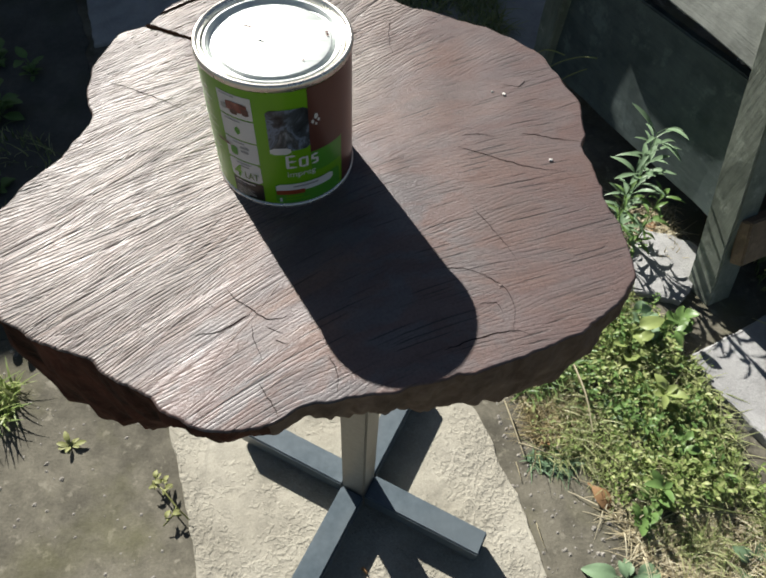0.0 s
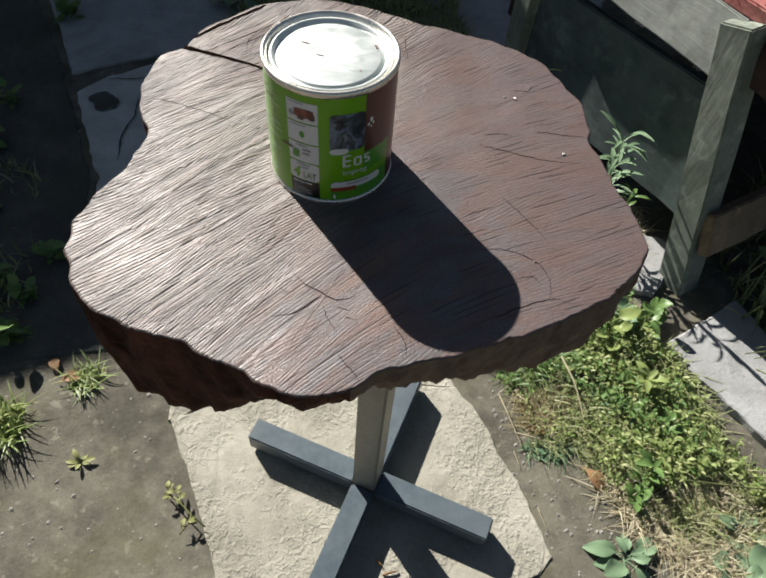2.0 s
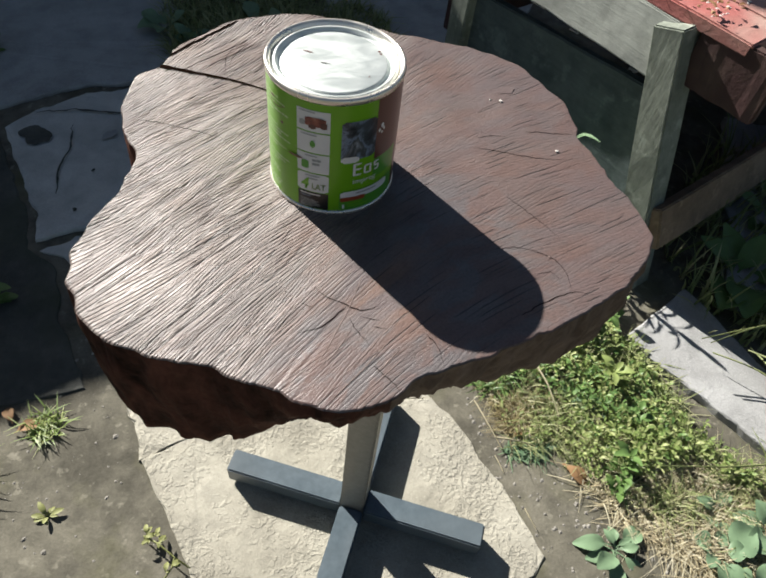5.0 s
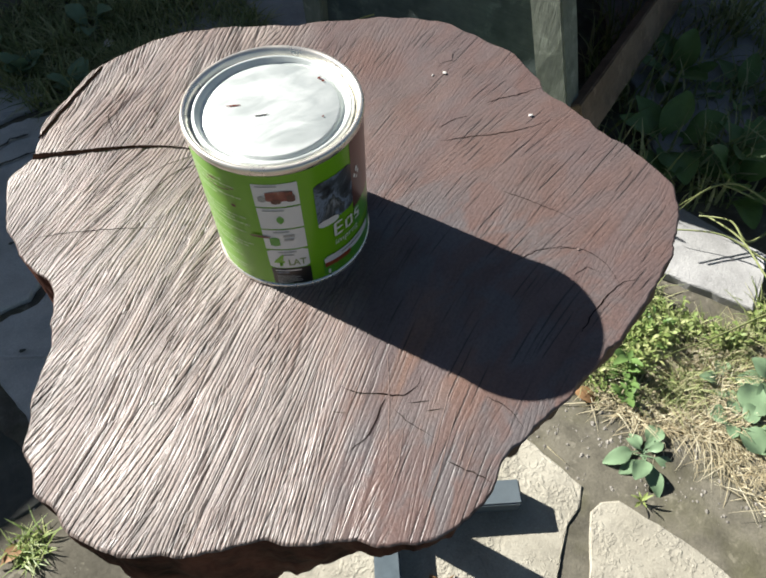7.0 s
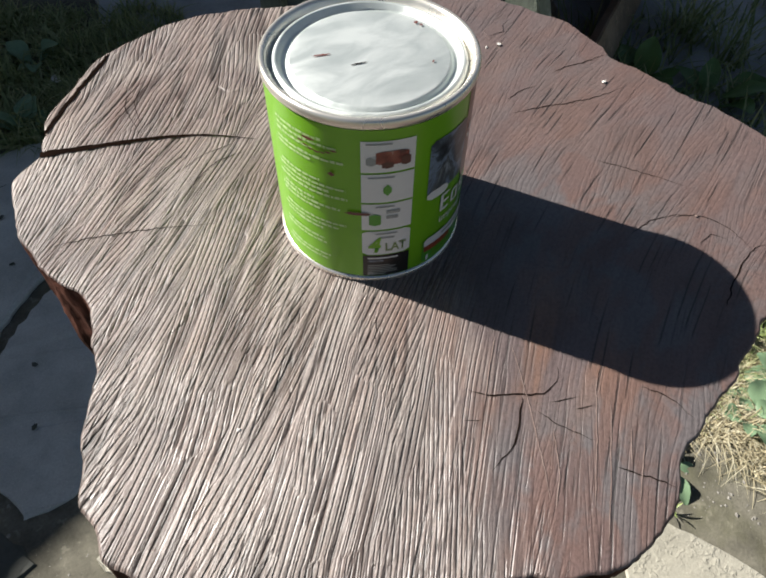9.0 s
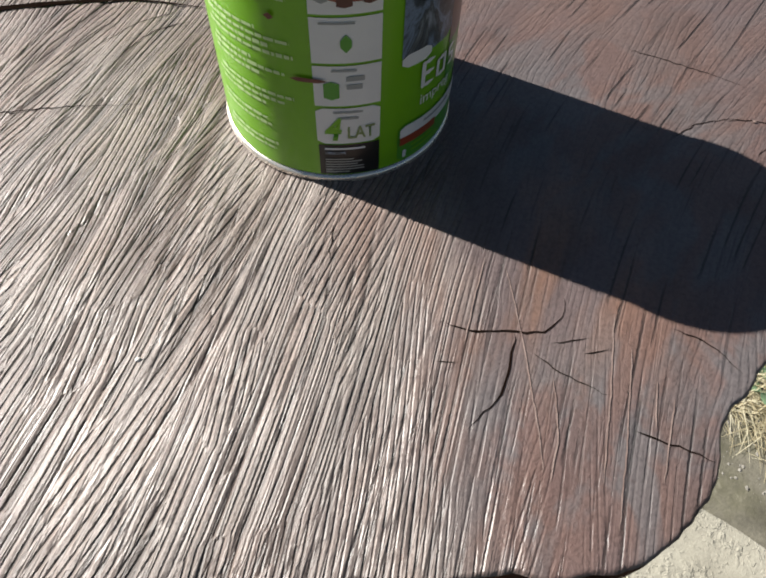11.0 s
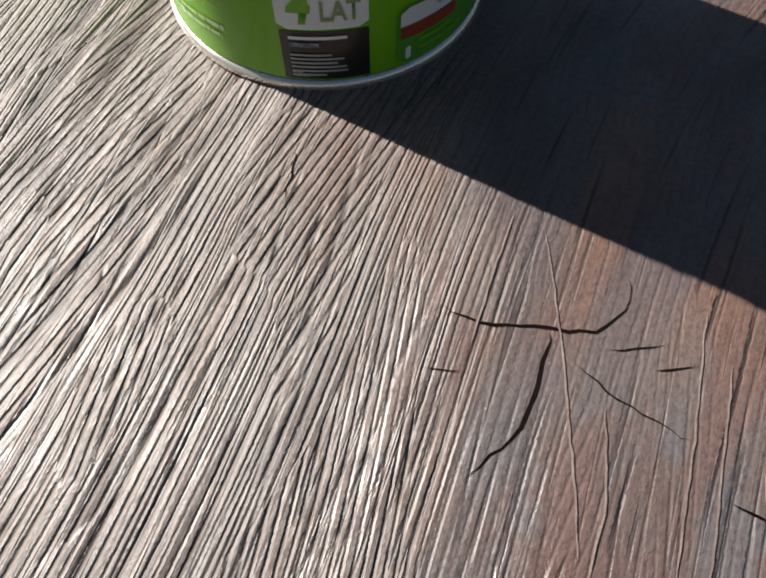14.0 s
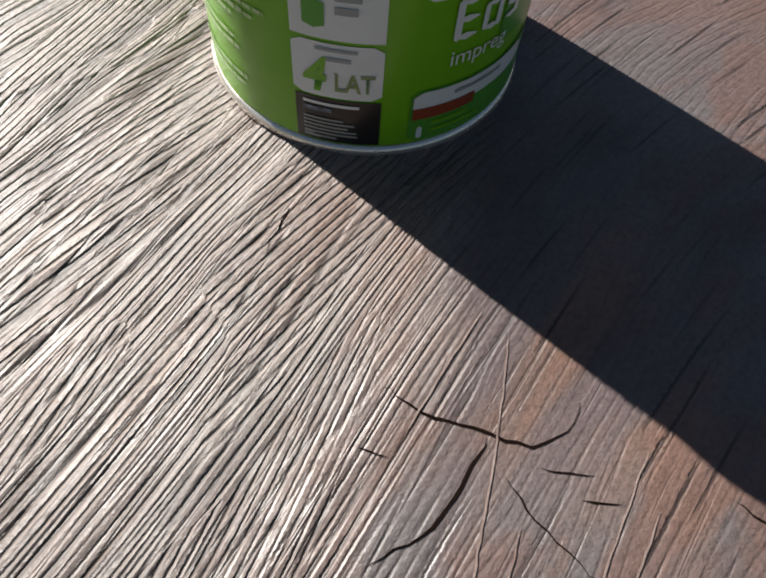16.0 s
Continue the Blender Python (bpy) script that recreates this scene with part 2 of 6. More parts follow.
def rough_concrete(name, dark, light, pits=0.7):
    """Old concrete with worn paste, exposed grit and worm-like pits."""
    k = Mat(name, 0.88, 0, 0.25)
    big, mid, small = k.noise(6, 5), k.noise(105, 4, 0.58), k.noise(280, 5, 0.7)
    c = k.ramp(big, [(0.3, dark), (0.68, light)])
    worn = k.noise(17, 5, 0.6)
    c = k.mix(0.4, c, k.ramp(worn, [(0.35, 0.6), (0.55, 1.0)]), "MULTIPLY")
    hollow = k.mix(1.0, k.ramp(mid, [(0.36, 0.0), (0.62, 1.0)]), k.ramp(k.noise(9, 3), [(0.40, 0.0), (0.62, 1.0)]), "LIGHTEN")
    c = k.mix(pits * 0.4, c, k.ramp(hollow, [(0.0, 0.62), (0.6, 1.0)]), "MULTIPLY")
    c = k.mix(0.5, c, k.ramp(small, [(0.3, 0.6), (0.62, 1.0)]), "MULTIPLY")
    grit = k.cells(170)
    c = k.mix(k.ramp(grit, [(0.05, 0.45), (0.16, 0.0)]), c, tuple(min(1, v * 1.4) for v in light))
    k.color(c)
    k.bump(hollow, pits * 0.9, 0.003)
    k.bump(worn, 0.3, 0.004)
    k.bump(small, 0.55, 0.0015)
    return k.m


def dirt_ground():
    """Trodden mud over concrete, with small stones and damp stains."""
    k = Mat("trodden_earth", 0.92, 0, 0.2)
    big, mid, small = k.noise(2.6, 5), k.noise(26, 6, 0.6), k.noise(220, 5, 0.7)
    c = k.ramp(big, [(0.3, (0.140, 0.130, 0.100)), (0.7, (0.215, 0.200, 0.155))])
    c = k.mix(0.6, c, k.ramp(mid, [(0.32, 0.5), (0.58, 1.0)]), "MULTIPLY")
    c = k.mix(0.5, c, k.ramp(small, [(0.3, 0.5), (0.65, 1.0)]), "MULTIPLY")
    c = k.mix(0.75, c, k.ramp(k.noise(9, 5, 0.65), [(0.38, 0.5), (0.56, 1.0)]), "MULTIPLY")
    c = k.mix(k.ramp(k.noise(48, 4, 0.6), [(0.60, 0.0), (0.70, 0.5)]), c, (0.30, 0.28, 0.22))
    moss = k.ramp(k.noise(7, 4), [(0.50, 0.0), (0.72, 0.55)])
    c = k.mix(moss, c, (0.10, 0.10, 0.04))
    k.color(c)
    k.bump(mid, 0.4, 0.006)
    k.bump(small, 0.5, 0.0016)
    return k.m


def foliage(name, stops, rough=0.5, through_light=0.25):
    k = Mat(name, rough, 0, 0.35)
    c = k.islands(stops)
    v = k.noise(60, 4)
    c = k.mix(0.5, c, k.ramp(v, [(0.3, 0.65), (0.7, 1.0)]), "MULTIPLY")
    k.color(c)
    k.bump(k.noise(160, 3), 0.25, 0.001)
    tr = k.n.new("ShaderNodeBsdfTranslucent")
    k.l.new(c, tr.inputs[0])
    ms = k.n.new("ShaderNodeMixShader")
    ms.inputs[0].default_value = through_light
    k.l.new(k.b.outputs[0], ms.inputs[1])
    k.l.new(tr.outputs[0], ms.inputs[2])
    k.l.new(ms.outputs[0], k.n["Material Output"].inputs[0])
    return k.m


def tin(name, rough, base=(0.80, 0.765, 0.69), wear=0.12, metal=1.0):
    k = Mat(name, rough, metal)
    a, b = k.noise(35, 4, 0.55, None, 1.2), k.noise(240, 4)
    k.color(k.mix(0.35, base, k.ramp(a, [(0.3, 0.75), (0.7, 1.0)]), "MULTIPLY"))
    k.rough(k.ramp(a, [(0.32, rough - wear * 0.5), (0.7, rough + wear)]))
    k.bump(b, 0.06, 0.0004)
    return k.m


def wiped_lid():
    """Bright tin under a thin milky film of dried wipe marks."""
    k = Mat("wiped_tin_lid", 0.4, 0.62, 0.6)
    co = k.coords((1, 2.2, 1), turn=0.5)
    a = k.noise(38, 5, 0.6, co, 0.5)
    k.color(k.ramp(a, [(0.35, (0.57, 0.615, 0.585)), (0.60, (0.69, 0.725, 0.695))]))
    k.rough(k.ramp(a, [(0.35, 0.38), (0.65, 0.52)]))
    k.bump(k.noise(200, 3), 0.05, 0.0004)
    return k.m


def print_ink(name, col, rough=0.3):
    """Glossy printed lacquer."""
    k = Mat(name, rough, 0, 0.5)
    v = k.noise(120, 3)
    k.color(k.mix(0.25, col, k.ramp(v, [(0.3, 0.8), (0.7, 1.0)]), "MULTIPLY"))
    k.b.inputs["Coat Weight"].default_value = 0.25
    k.b.inputs["Coat Roughness"].default_value = 0.15
    return k.m


def printed_picture(name, stops, scale):
    """A small printed photograph: soft patches of its colours."""
    k = Mat(name, 0.3, 0, 0.5)
    k.color(k.ramp(k.noise(scale, 5, 0.6, k.coords((1, 1, 0.7)), 0.6), stops))
    k.b.inputs["Coat Weight"].default_value = 0.25
    k.b.inputs["Coat Roughness"].default_value = 0.15
    return k.m


TOP_MAT = stained_top()
BARK_MAT = bark_side("stained_bark_side", (0.010, 0.005, 0.004), (0.150, 0.062, 0.043))
PALE_SIDE_MAT = bark_side("pale_brown_side", (0.095, 0.068, 0.052), (0.235, 0.178, 0.140))
CRACK_MAT = grain("crack_shadow", (0.006, 0.004, 0.003), (0.014, 0.008, 0.006), 60, 1.0, 0.2, 0.0005, spec=0.0).m
SCRATCH_MAT = grain("bare_scratch", (0.20, 0.14, 0.12), (0.32, 0.24, 0.21), 90, 0.5, 0.4, 0.001).m
FLAKE_MAT = grain("pale_flake", (0.62, 0.58, 0.52), (0.8, 0.78, 0.74), 90, 0.7, 0.4, 0.001).m
STEEL_MAT = grain("grey_painted_steel", (0.080, 0.108, 0.126), (0.115, 0.148, 0.168), 14, 0.42, 0.15, 0.0006, spec=0.5, stain=(0.10, 0.12, 0.13)).m
POST_MAT = grain("bare_steel", (0.20, 0.19, 0.17), (0.30, 0.29, 0.26), 16, 0.45, 0.15, 0.0006, metal=0.55, stain=(0.14, 0.12, 0.10)).m
SLAB_MAT = rough_concrete("pale_rough_concrete", (0.315, 0.295, 0.235), (0.46, 0.436, 0.36), 0.7)
KERB_MAT = rough_concrete("grey_concrete", (0.30, 0.30, 0.29), (0.44, 0.44, 0.43), 0.25)
PAVE_MAT = rough_concrete("smooth_grey_paving", (0.33, 0.335, 0.32), (0.47, 0.475, 0.455), 0.2)
# damp earth colour, deepened to hold the shade left of the slabs
DAMP_SHADE_MAT = grain("damp_shaded_earth", (0.046, 0.049, 0.042), (0.118, 0.120, 0.098), 9, 0.8, 0.6, 0.006, stain=(0.035, 0.045, 0.018)).m
PAVE_LIGHT_MAT = rough_concrete("light_grey_paving", (0.45, 0.45, 0.41), (0.62, 0.62, 0.57), 0.15)
DIRT_MAT = dirt_ground()
GREY_WOOD = weathered_wood("grey_weathered_wood", (0.13, 0.15, 0.12), (0.30, 0.33, 0.275), (14, 14, 1))
GREY_RAIL = weathered_wood("grey_weathered_rail", (0.23, 0.245, 0.22), (0.41, 0.43, 0.385), (1, 14, 14), -radians(116))
GREEN_BOARD = weathered_wood("faded_green_board", (0.070, 0.094, 0.092), (0.135, 0.170, 0.163), (1, 14, 14), -radians(116))
BROWN_PLANK = weathered_wood("dark_brown_plank", (0.20, 0.135, 0.085), (0.33, 0.24, 0.16), (1, 14, 14), -radians(25))
RED_PAINT = grain("peeling_red_paint", (0.36, 0.10, 0.085), (0.50, 0.19, 0.17), 12, 0.65, 0.5, 0.003, stain=(0.42, 0.34, 0.28)).m
# dull red taken darker so that it carries the shade beside the post
SHADED_RED = grain("shaded_red_paint", (0.032, 0.013, 0.012), (0.062, 0.026, 0.024), 14, 0.7, 0.5, 0.002, stain=(0.12, 0.08, 0.06)).m
GRASS_MAT = foliage("grass", [(0.0, (0.14, 0.19, 0.065)), (0.5, (0.28, 0.325, 0.13)), (1.0, (0.48, 0.48, 0.26))])
STRAW_MAT = foliage("dry_straw", [(0.0, (0.36, 0.30, 0.18)), (0.6, (0.54, 0.48, 0.32)), (1.0, (0.70, 0.65, 0.48))], 0.6, 0.2)
THATCH_MAT = foliage("brown_thatch", [(0.0, (0.15, 0.115, 0.06)), (0.5, (0.29, 0.235, 0.12)), (1.0, (0.40, 0.36, 0.17))], 0.8, 0.15)
LEAF_MAT = foliage("broad_leaf", [(0.0, (0.095, 0.18, 0.05)), (1.0, (0.18, 0.29, 0.09))], 0.4, 0.2)
BLUE_LEAF_MAT = foliage("blue_green_leaf", [(0.0, (0.12, 0.215, 0.115)), (1.0, (0.24, 0.34, 0.20))], 0.45, 0.15)
LIME_LEAF_MAT = foliage("yellow_green_leaf", [(0.0, (0.18, 0.27, 0.075)), (0.6, (0.31, 0.38, 0.13)), (1.0, (0.46, 0.49, 0.22))], 0.45, 0.3)
DEAD_LEAF_MAT = foliage("dead_leaf", [(0.0, (0.22, 0.11, 0.05)), (1.0, (0.42, 0.26, 0.13))], 0.7, 0.2)
OLIVE_LEAF_MAT = foliage("wilted_olive_leaf", [(0.0, (0.17, 0.19, 0.05)), (1.0, (0.34, 0.35, 0.14))], 0.6, 0.15)
STONE_MAT = grain("pebble_stone", (0.14, 0.13, 0.11), (0.34, 0.32, 0.28), 40, 0.85, 0.5, 0.001).m
WALL_MAT = grain("old_plaster", (0.34, 0.31, 0.27), (0.46, 0.43, 0.38), 2, 0.9, 0.4, 0.004).m
TIN_MAT = tin("tin_plate", 0.27, (0.86, 0.81, 0.72), 0.12, 0.78)
LID_MAT = wiped_lid()
GREEN_INK = print_ink("green_print", (0.17, 0.43, 0.008))
DEEP_GREEN_INK = print_ink("deep_green_print", (0.09, 0.33, 0.03))
WHITE_INK = print_ink("white_print", (0.74, 0.75, 0.72))
BLACK_INK = print_ink("black_print", (0.012, 0.012, 0.011))
BROWN_INK = print_ink("brown_print", (0.11, 0.040, 0.026))
RED_INK = print_ink("red_brown_print", (0.30, 0.055, 0.02))
PHOTO_INK = printed_picture("dark_photo_print", [(0.34, (0.014, 0.017, 0.02)), (0.46, (0.06, 0.075, 0.085)), (0.54, (0.20, 0.26, 0.34)), (0.60, (0.05, 0.055, 0.05)), (0.72, (0.36, 0.40, 0.44))], 75)
PICTURE_INK = printed_picture("red_picture_print", [(0.36, (0.05, 0.018, 0.014)), (0.5, (0.22, 0.05, 0.03)), (0.62, (0.30, 0.10, 0.06)), (0.70, (0.55, 0.45, 0.40))], 110)
GREY_INK = print_ink("grey_print", (0.32, 0.34, 0.32))
COPY_INK = print_ink("pale_green_print", (0.47, 0.64, 0.30))
OLIVE_INK = print_ink("olive_print", (0.22, 0.30, 0.10))
SMEAR_MAT = print_ink("stain_smear", (0.14, 0.035, 0.022), 0.35)


# ---- building helpers ----
def link_mesh(name, verts, faces, material, parent=None, label="", smooth=False):
    me = bpy.data.meshes.new(name)
    me.from_pydata([tuple(v) for v in verts], [], [tuple(f) for f in faces])
    me.update()
    if smooth:
        me.polygons.foreach_set("use_smooth", [True] * len(me.polygons))
    me.materials.append(material)
    ob = new(name, me)
    ob.parent = parent
    if label:
        tagged(ob, label)
    return ob


def part(name, bm, material, parent=None, label="", smooth=False):
    me = bpy.data.meshes.new(name)
    bm.to_mesh(me)
    bm.free()
    if smooth:
        me.polygons.foreach_set("use_smooth", [True] * len(me.polygons))
    me.materials.append(material)
    ob = new(name, me)
    ob.parent = parent
    if label:
        tagged(ob, label)
    return ob


def thing(name, place, label, category, group="", kind=""):
    ob = new(name)
    ob.empty_display_size = 0.05
    ob.location = place
    return tagged(ob, label, category, group, kind)


def beam_bm(a, b, w, h, up=(0, 0, 1), bevel=0.002, cuts=6, wobble=0.0, seed=0):
    """A sawn bar from a to b, w wide and h high, with worn edges."""
    a, b = Vector(a), Vector(b)
    x = (b - a).normalized()
    z = (Vector(up) - x * Vector(up).dot(x)).normalized()
    y = z.cross(x)
    rnd = random.Random(seed)
    bm = bmesh.new()
    rings = []
    for i in range(cuts + 1):
        c = a.lerp(b, i / cuts)
        ring = []
        for sy, sz in ((-1, -1), (1, -1), (1, 1), (-1, 1)):
            o = Vector([rnd.uniform(-wobble, wobble) for _ in range(3)])
            ring.append(bm.verts.new(c + y * (sy * w / 2) + z * (sz * h / 2) + o))
        rings.append(ring)
    for p, q in zip(rings, rings[1:]):
        for i in range(4):
            bm.faces.new((p[i], p[(i + 1) % 4], q[(i + 1) % 4], q[i]))
    bm.faces.new(rings[0][::-1])
    bm.faces.new(rings[-1])
    bmesh.ops.recalc_face_normals(bm, faces=bm.faces)
    if bevel:
        long_edges = [e for e in bm.edges if len(e.link_faces) == 2 and e.link_faces[0].normal.angle(e.link_faces[1].normal) > 0.7]
        bmesh.ops.bevel(bm, geom=long_edges, offset=bevel, segments=2, affect="EDGES", clamp_overlap=True)
    return bm


def block_bm(outline, z0, z1, jitter=0.0, edge=0.006, seed=0, chip=0.65):
    """A slab of an uneven outline with broken, rounded edges and a slightly uneven top."""
    rnd = random.Random(seed)
    pts = []
    n = len(outline)
    for i in range(n):
        p, q = Vector(outline[i]), Vector(outline[(i + 1) % n])
        m = max(1, int((q - p).length / 0.018))
        for k in range(m):
            c = p.lerp(q, k / m)
            pts.append(c + Vector((rnd.uniform(-jitter, jitter), rnd.uniform(-jitter, jitter))))
    cx = sum((p for p in pts), Vector((0, 0))) / len(pts)
    bm = bmesh.new()
    levels = [(0.0, z0), (0.0, z1 - edge * 0.8), (edge * 0.35, z1 - edge * 0.25), (edge * 1.1, z1)]
    rings = []
    for inset, z in levels:
        ring = []
        for p in pts:
            d = (cx - p).normalized()
            w = p + d * inset * rnd.uniform(1 - chip, 1 + chip)
            ring.append(bm.verts.new((w.x, w.y, z + (rnd.uniform(-0.3, 0.3) * edge if z > z0 else 0))))
        rings.append(ring)
    for p, q in zip(rings, rings[1:]):
        for i in range(len(p)):
            bm.faces.new((p[i], p[(i + 1) % len(p)], q[(i + 1) % len(p)], q[i]))
    bm.faces.new(rings[-1])
    bmesh.ops.recalc_face_normals(bm, faces=bm.faces)
    return bm


def lattice(ix, iy, seed):
    h = (ix * 374761393 + iy * 668265263 + seed * 974711) & 0xFFFFFFFF
    h = ((h ^ (h >> 13)) * 1274126177) & 0xFFFFFFFF
    return ((h ^ (h >> 16)) & 0xFFFF) / 65535.0


def vnoise(x, y, seed=0):
    """Smooth value noise on arrays, 0 to 1."""
    x, y = np.asarray(x, float), np.asarray(y, float)
    ix, iy = np.floor(x).astype(np.int64), np.floor(y).astype(np.int64)
    fx, fy = x - ix, y - iy
    fx, fy = fx * fx * (3 - 2 * fx), fy * fy * (3 - 2 * fy)
    a, b = lattice(ix, iy, seed), lattice(ix + 1, iy, seed)
    c, d = lattice(ix, iy + 1, seed), lattice(ix + 1, iy + 1, seed)
    return (a * (1 - fx) + b * fx) * (1 - fy) + (c * (1 - fx) + d * fx) * fy


# ---- ground ----
def ground_sheet():
    """One sheet: fine and uneven where the camera is near, then out to the horizon."""
    fine = np.arange(-1.4, 2.4001, 0.02)
    far = np.array([3, 4, 6, 9, 15, 30, 70, 200, 600.0])
    xs = np.concatenate([-far[::-1], fine, far])
    ys = xs.copy()
    X, Y = np.meshgrid(xs, ys)
    Z = (vnoise(X * 5, Y * 5, 3) - 0.5) * 0.007 + (vnoise(X * 22, Y * 22, 4) - 0.5) * 0.005 + (vnoise(X * 60, Y * 60, 5) - 0.5) * 0.002
    Z = Z * 0.6 - 0.0098
    n = len(xs)
    verts = np.stack([X.ravel(), Y.ravel(), Z.ravel()], 1)
    i = np.arange(n - 1)
    A = (i[None, :] + i[:, None] * n).ravel()
    faces = np.stack([A, A + 1, A + n + 1, A + n], 1)
    ob = link_mesh("ground", verts.tolist(), faces.tolist(), DIRT_MAT, smooth=True)
    return tagged(ob, "trodden grey-brown earth with mud stains and small stones", "ground", kind="structure")


def ground_z(x, y):
    return float((vnoise(x * 5, y * 5, 3) - 0.5) * 0.007 + (vnoise(x * 22, y * 22, 4) - 0.5) * 0.005 + (vnoise(x * 60, y * 60, 5) - 0.5) * 0.002) * 0.6 - 0.0098


ground_sheet()


def concrete(name, outline, z0, z1, material, label, jitter=0.004, edge=0.007, seed=1, category="paving slab"):
    ob = part(name, block_bm(outline, z0, z1, jitter, edge, seed), material)
    return tagged(ob, label, category, kind="structure")


concrete("pavement_1", [(-0.305, 0.473), (-0.262, 0.365), (-0.222, 0.262), (-0.19, 0.16), (-0.12, -0.12), (0.12, -0.14), (0.22, 0.05), (0.236, 0.108), (0.300, 0.160), (0.335, 0.175),
          (0.362, 0.200), (0.345, 0.262), (0.326, 0.335), (0.297, 0.385), (0.286, 0.44), (0.262, 0.485), (0.235, 0.525), (0.05, 0.545), (-0.176, 0.519)],
         -0.05, -0.0055, SLAB_MAT, "pale rough concrete paving slab with broken edges under the table", 0.0025, 0.0025, 3)
concrete("pavement_2", [(-0.309, 0.4747), (-0.1765, 0.5203), (0.05, 0.5463), (0.236, 0.5265), (0.20, 0.66), (0.02, 0.70), (-0.2, 0.66), (-0.335, 0.585)],
         -0.05, -0.0058, SLAB_MAT, "pale rough concrete slab behind the table foot", 0.004, 0.007, 4)
concrete("pavement_3", [(0.318, 0.128), (0.345, 0.158), (0.375, 0.164), (0.398, 0.15), (0.420, 0.108), (0.442, 0.068), (0.475, -0.03), (0.47, -0.2), (0.24, -0.2), (0.262, 0.06)],
         -0.05, -0.006, SLAB_MAT, "broken piece of pale concrete lying in the earth", 0.0025, 0.0025, 5)
slab_b = concrete("pavement_4", [(-0.548, 1.015), (-0.464, 1.042), (-0.365, 1.046), (-0.285, 1.122), (-0.20, 1.17), (-0.05, 1.20), (-0.06, 1.55), (-0.277, 1.582), (-0.40, 1.552), (-0.486, 1.545), (-0.60, 1.475), (-0.668, 1.415),
          (-0.652, 1.372), (-0.622, 1.282), (-0.588, 1.19), (-0.552, 1.095)], -0.05, 0.0, PAVE_LIGHT_MAT, "smooth pale grey paving slab with thin cracks in the shade", 0.0035, 0.006, 6)
concrete("pavement_5", [(-0.695, 1.497), (-0.62, 1.527), (-0.553, 1.556), (-0.473, 1.586), (-0.41, 1.578), (-0.277, 1.606), (-0.18, 1.62), (-0.24, 1.95), (-0.40, 2.25), (-0.98, 2.2), (-0.86, 1.90), (-0.77, 1.70)],
         -0.05, 0.002, PAVE_MAT, "smooth grey paving slab with a chipped edge", 0.003, 0.006, 7)
slab_c = concrete("pavement_6", [(-0.405, 0.705), (-0.33, 0.70), (-0.24, 0.73), (-0.02, 0.72), (0.0, 1.16), (-0.18, 1.145), (-0.268, 1.10), (-0.352, 1.03), (-0.46, 1.022), (-0.538, 0.99), (-0.47, 0.955), (-0.455, 0.877), (-0.43, 0.80), (-0.407, 0.714)],
         -0.05, -0.004, PAVE_LIGHT_MAT, "smooth pale grey paving slab in the shade beside the table", 0.004, 0.006, 8)
concrete("pavement_7", [(-1.6, 1.75), (-1.12, 1.80), (-1.05, 2.2), (-1.14, 2.6), (-1.6, 2.6)],
         -0.05, -0.006, PAVE_MAT, "dark grey paving slab in the shade", 0.004, 0.006, 9)


def ground_mark(name, pts, width, parent, z, label, seed):
    """A thin dark crack lying open in a slab."""
    rnd_ = random.Random(seed)
    P = []
    for p, q in zip(pts, pts[1:]):
        p, q = Vector(p), Vector(q)
        m = max(2, int((q - p).length / 0.012))
        P += [p.lerp(q, k / m) + Vector((rnd_.uniform(-0.003, 0.003), rnd_.uniform(-0.003, 0.003))) for k in range(m)]
    P.append(Vector(pts[-1]))
    verts, faces = [], []
    for i, p in enumerate(P):
        d = (P[min(i + 1, len(P) - 1)] - P[max(i - 1, 0)]).normalized()
        f = i / (len(P) - 1)
        w = width * rnd_.uniform(0.4, 1.2) * min(1, 0.2 + 4 * min(f, 1 - f))
        verts += [(p.x - d.y * w / 2, p.y + d.x * w / 2, z), (p.x + d.y * w / 2, p.y - d.x * w / 2, z)]
        if i:
            faces.append((2 * i - 2, 2 * i - 1, 2 * i + 1, 2 * i))
    return link_mesh(name, verts, faces, DAMP_SHADE_MAT, parent, label)


ground_mark("crack", [(-0.605, 1.463), (-0.50, 1.468), (-0.40, 1.448), (-0.308, 1.447), (-0.20, 1.45)], 0.007, slab_b, 0.0046, "thin dark crack in the slab", 1)
ground_mark("crack", [(-0.503, 1.404), (-0.500, 1.32), (-0.519, 1.24), (-0.516, 1.154)], 0.005, slab_b, 0.0046, "thin dark crack in the slab", 2)
ground_mark("crack", [(-0.33, 1.50), (-0.29, 1.52), (-0.25, 1.515)], 0.008, slab_b, 0.0046, "thin dark crack in the slab", 3)


def damp_patch(name, x, y, w, h, turn, z, parent, label, seed, material):
    """A flat stain with an uneven outline."""
    rnd_ = random.Random(seed)
    ring = []
    for i in range(40):
        a = 2 * math.pi * i / 40
        r = 0.62 + 0.38 * float(vnoise(np.array([math.cos(a) * 1.6 + 7]), np.array([math.sin(a) * 1.6 + seed]), seed)[0]) + rnd_.uniform(-0.06, 0.06)
        px, py = w / 2 * r * math.cos(a), h / 2 * r * math.sin(a)
        ring.append((x + px * math.cos(turn) - py * math.sin(turn), y + px * math.sin(turn) + py * math.cos(turn), z))
    return link_mesh(name, ring, [tuple(range(40))], material, parent, label)


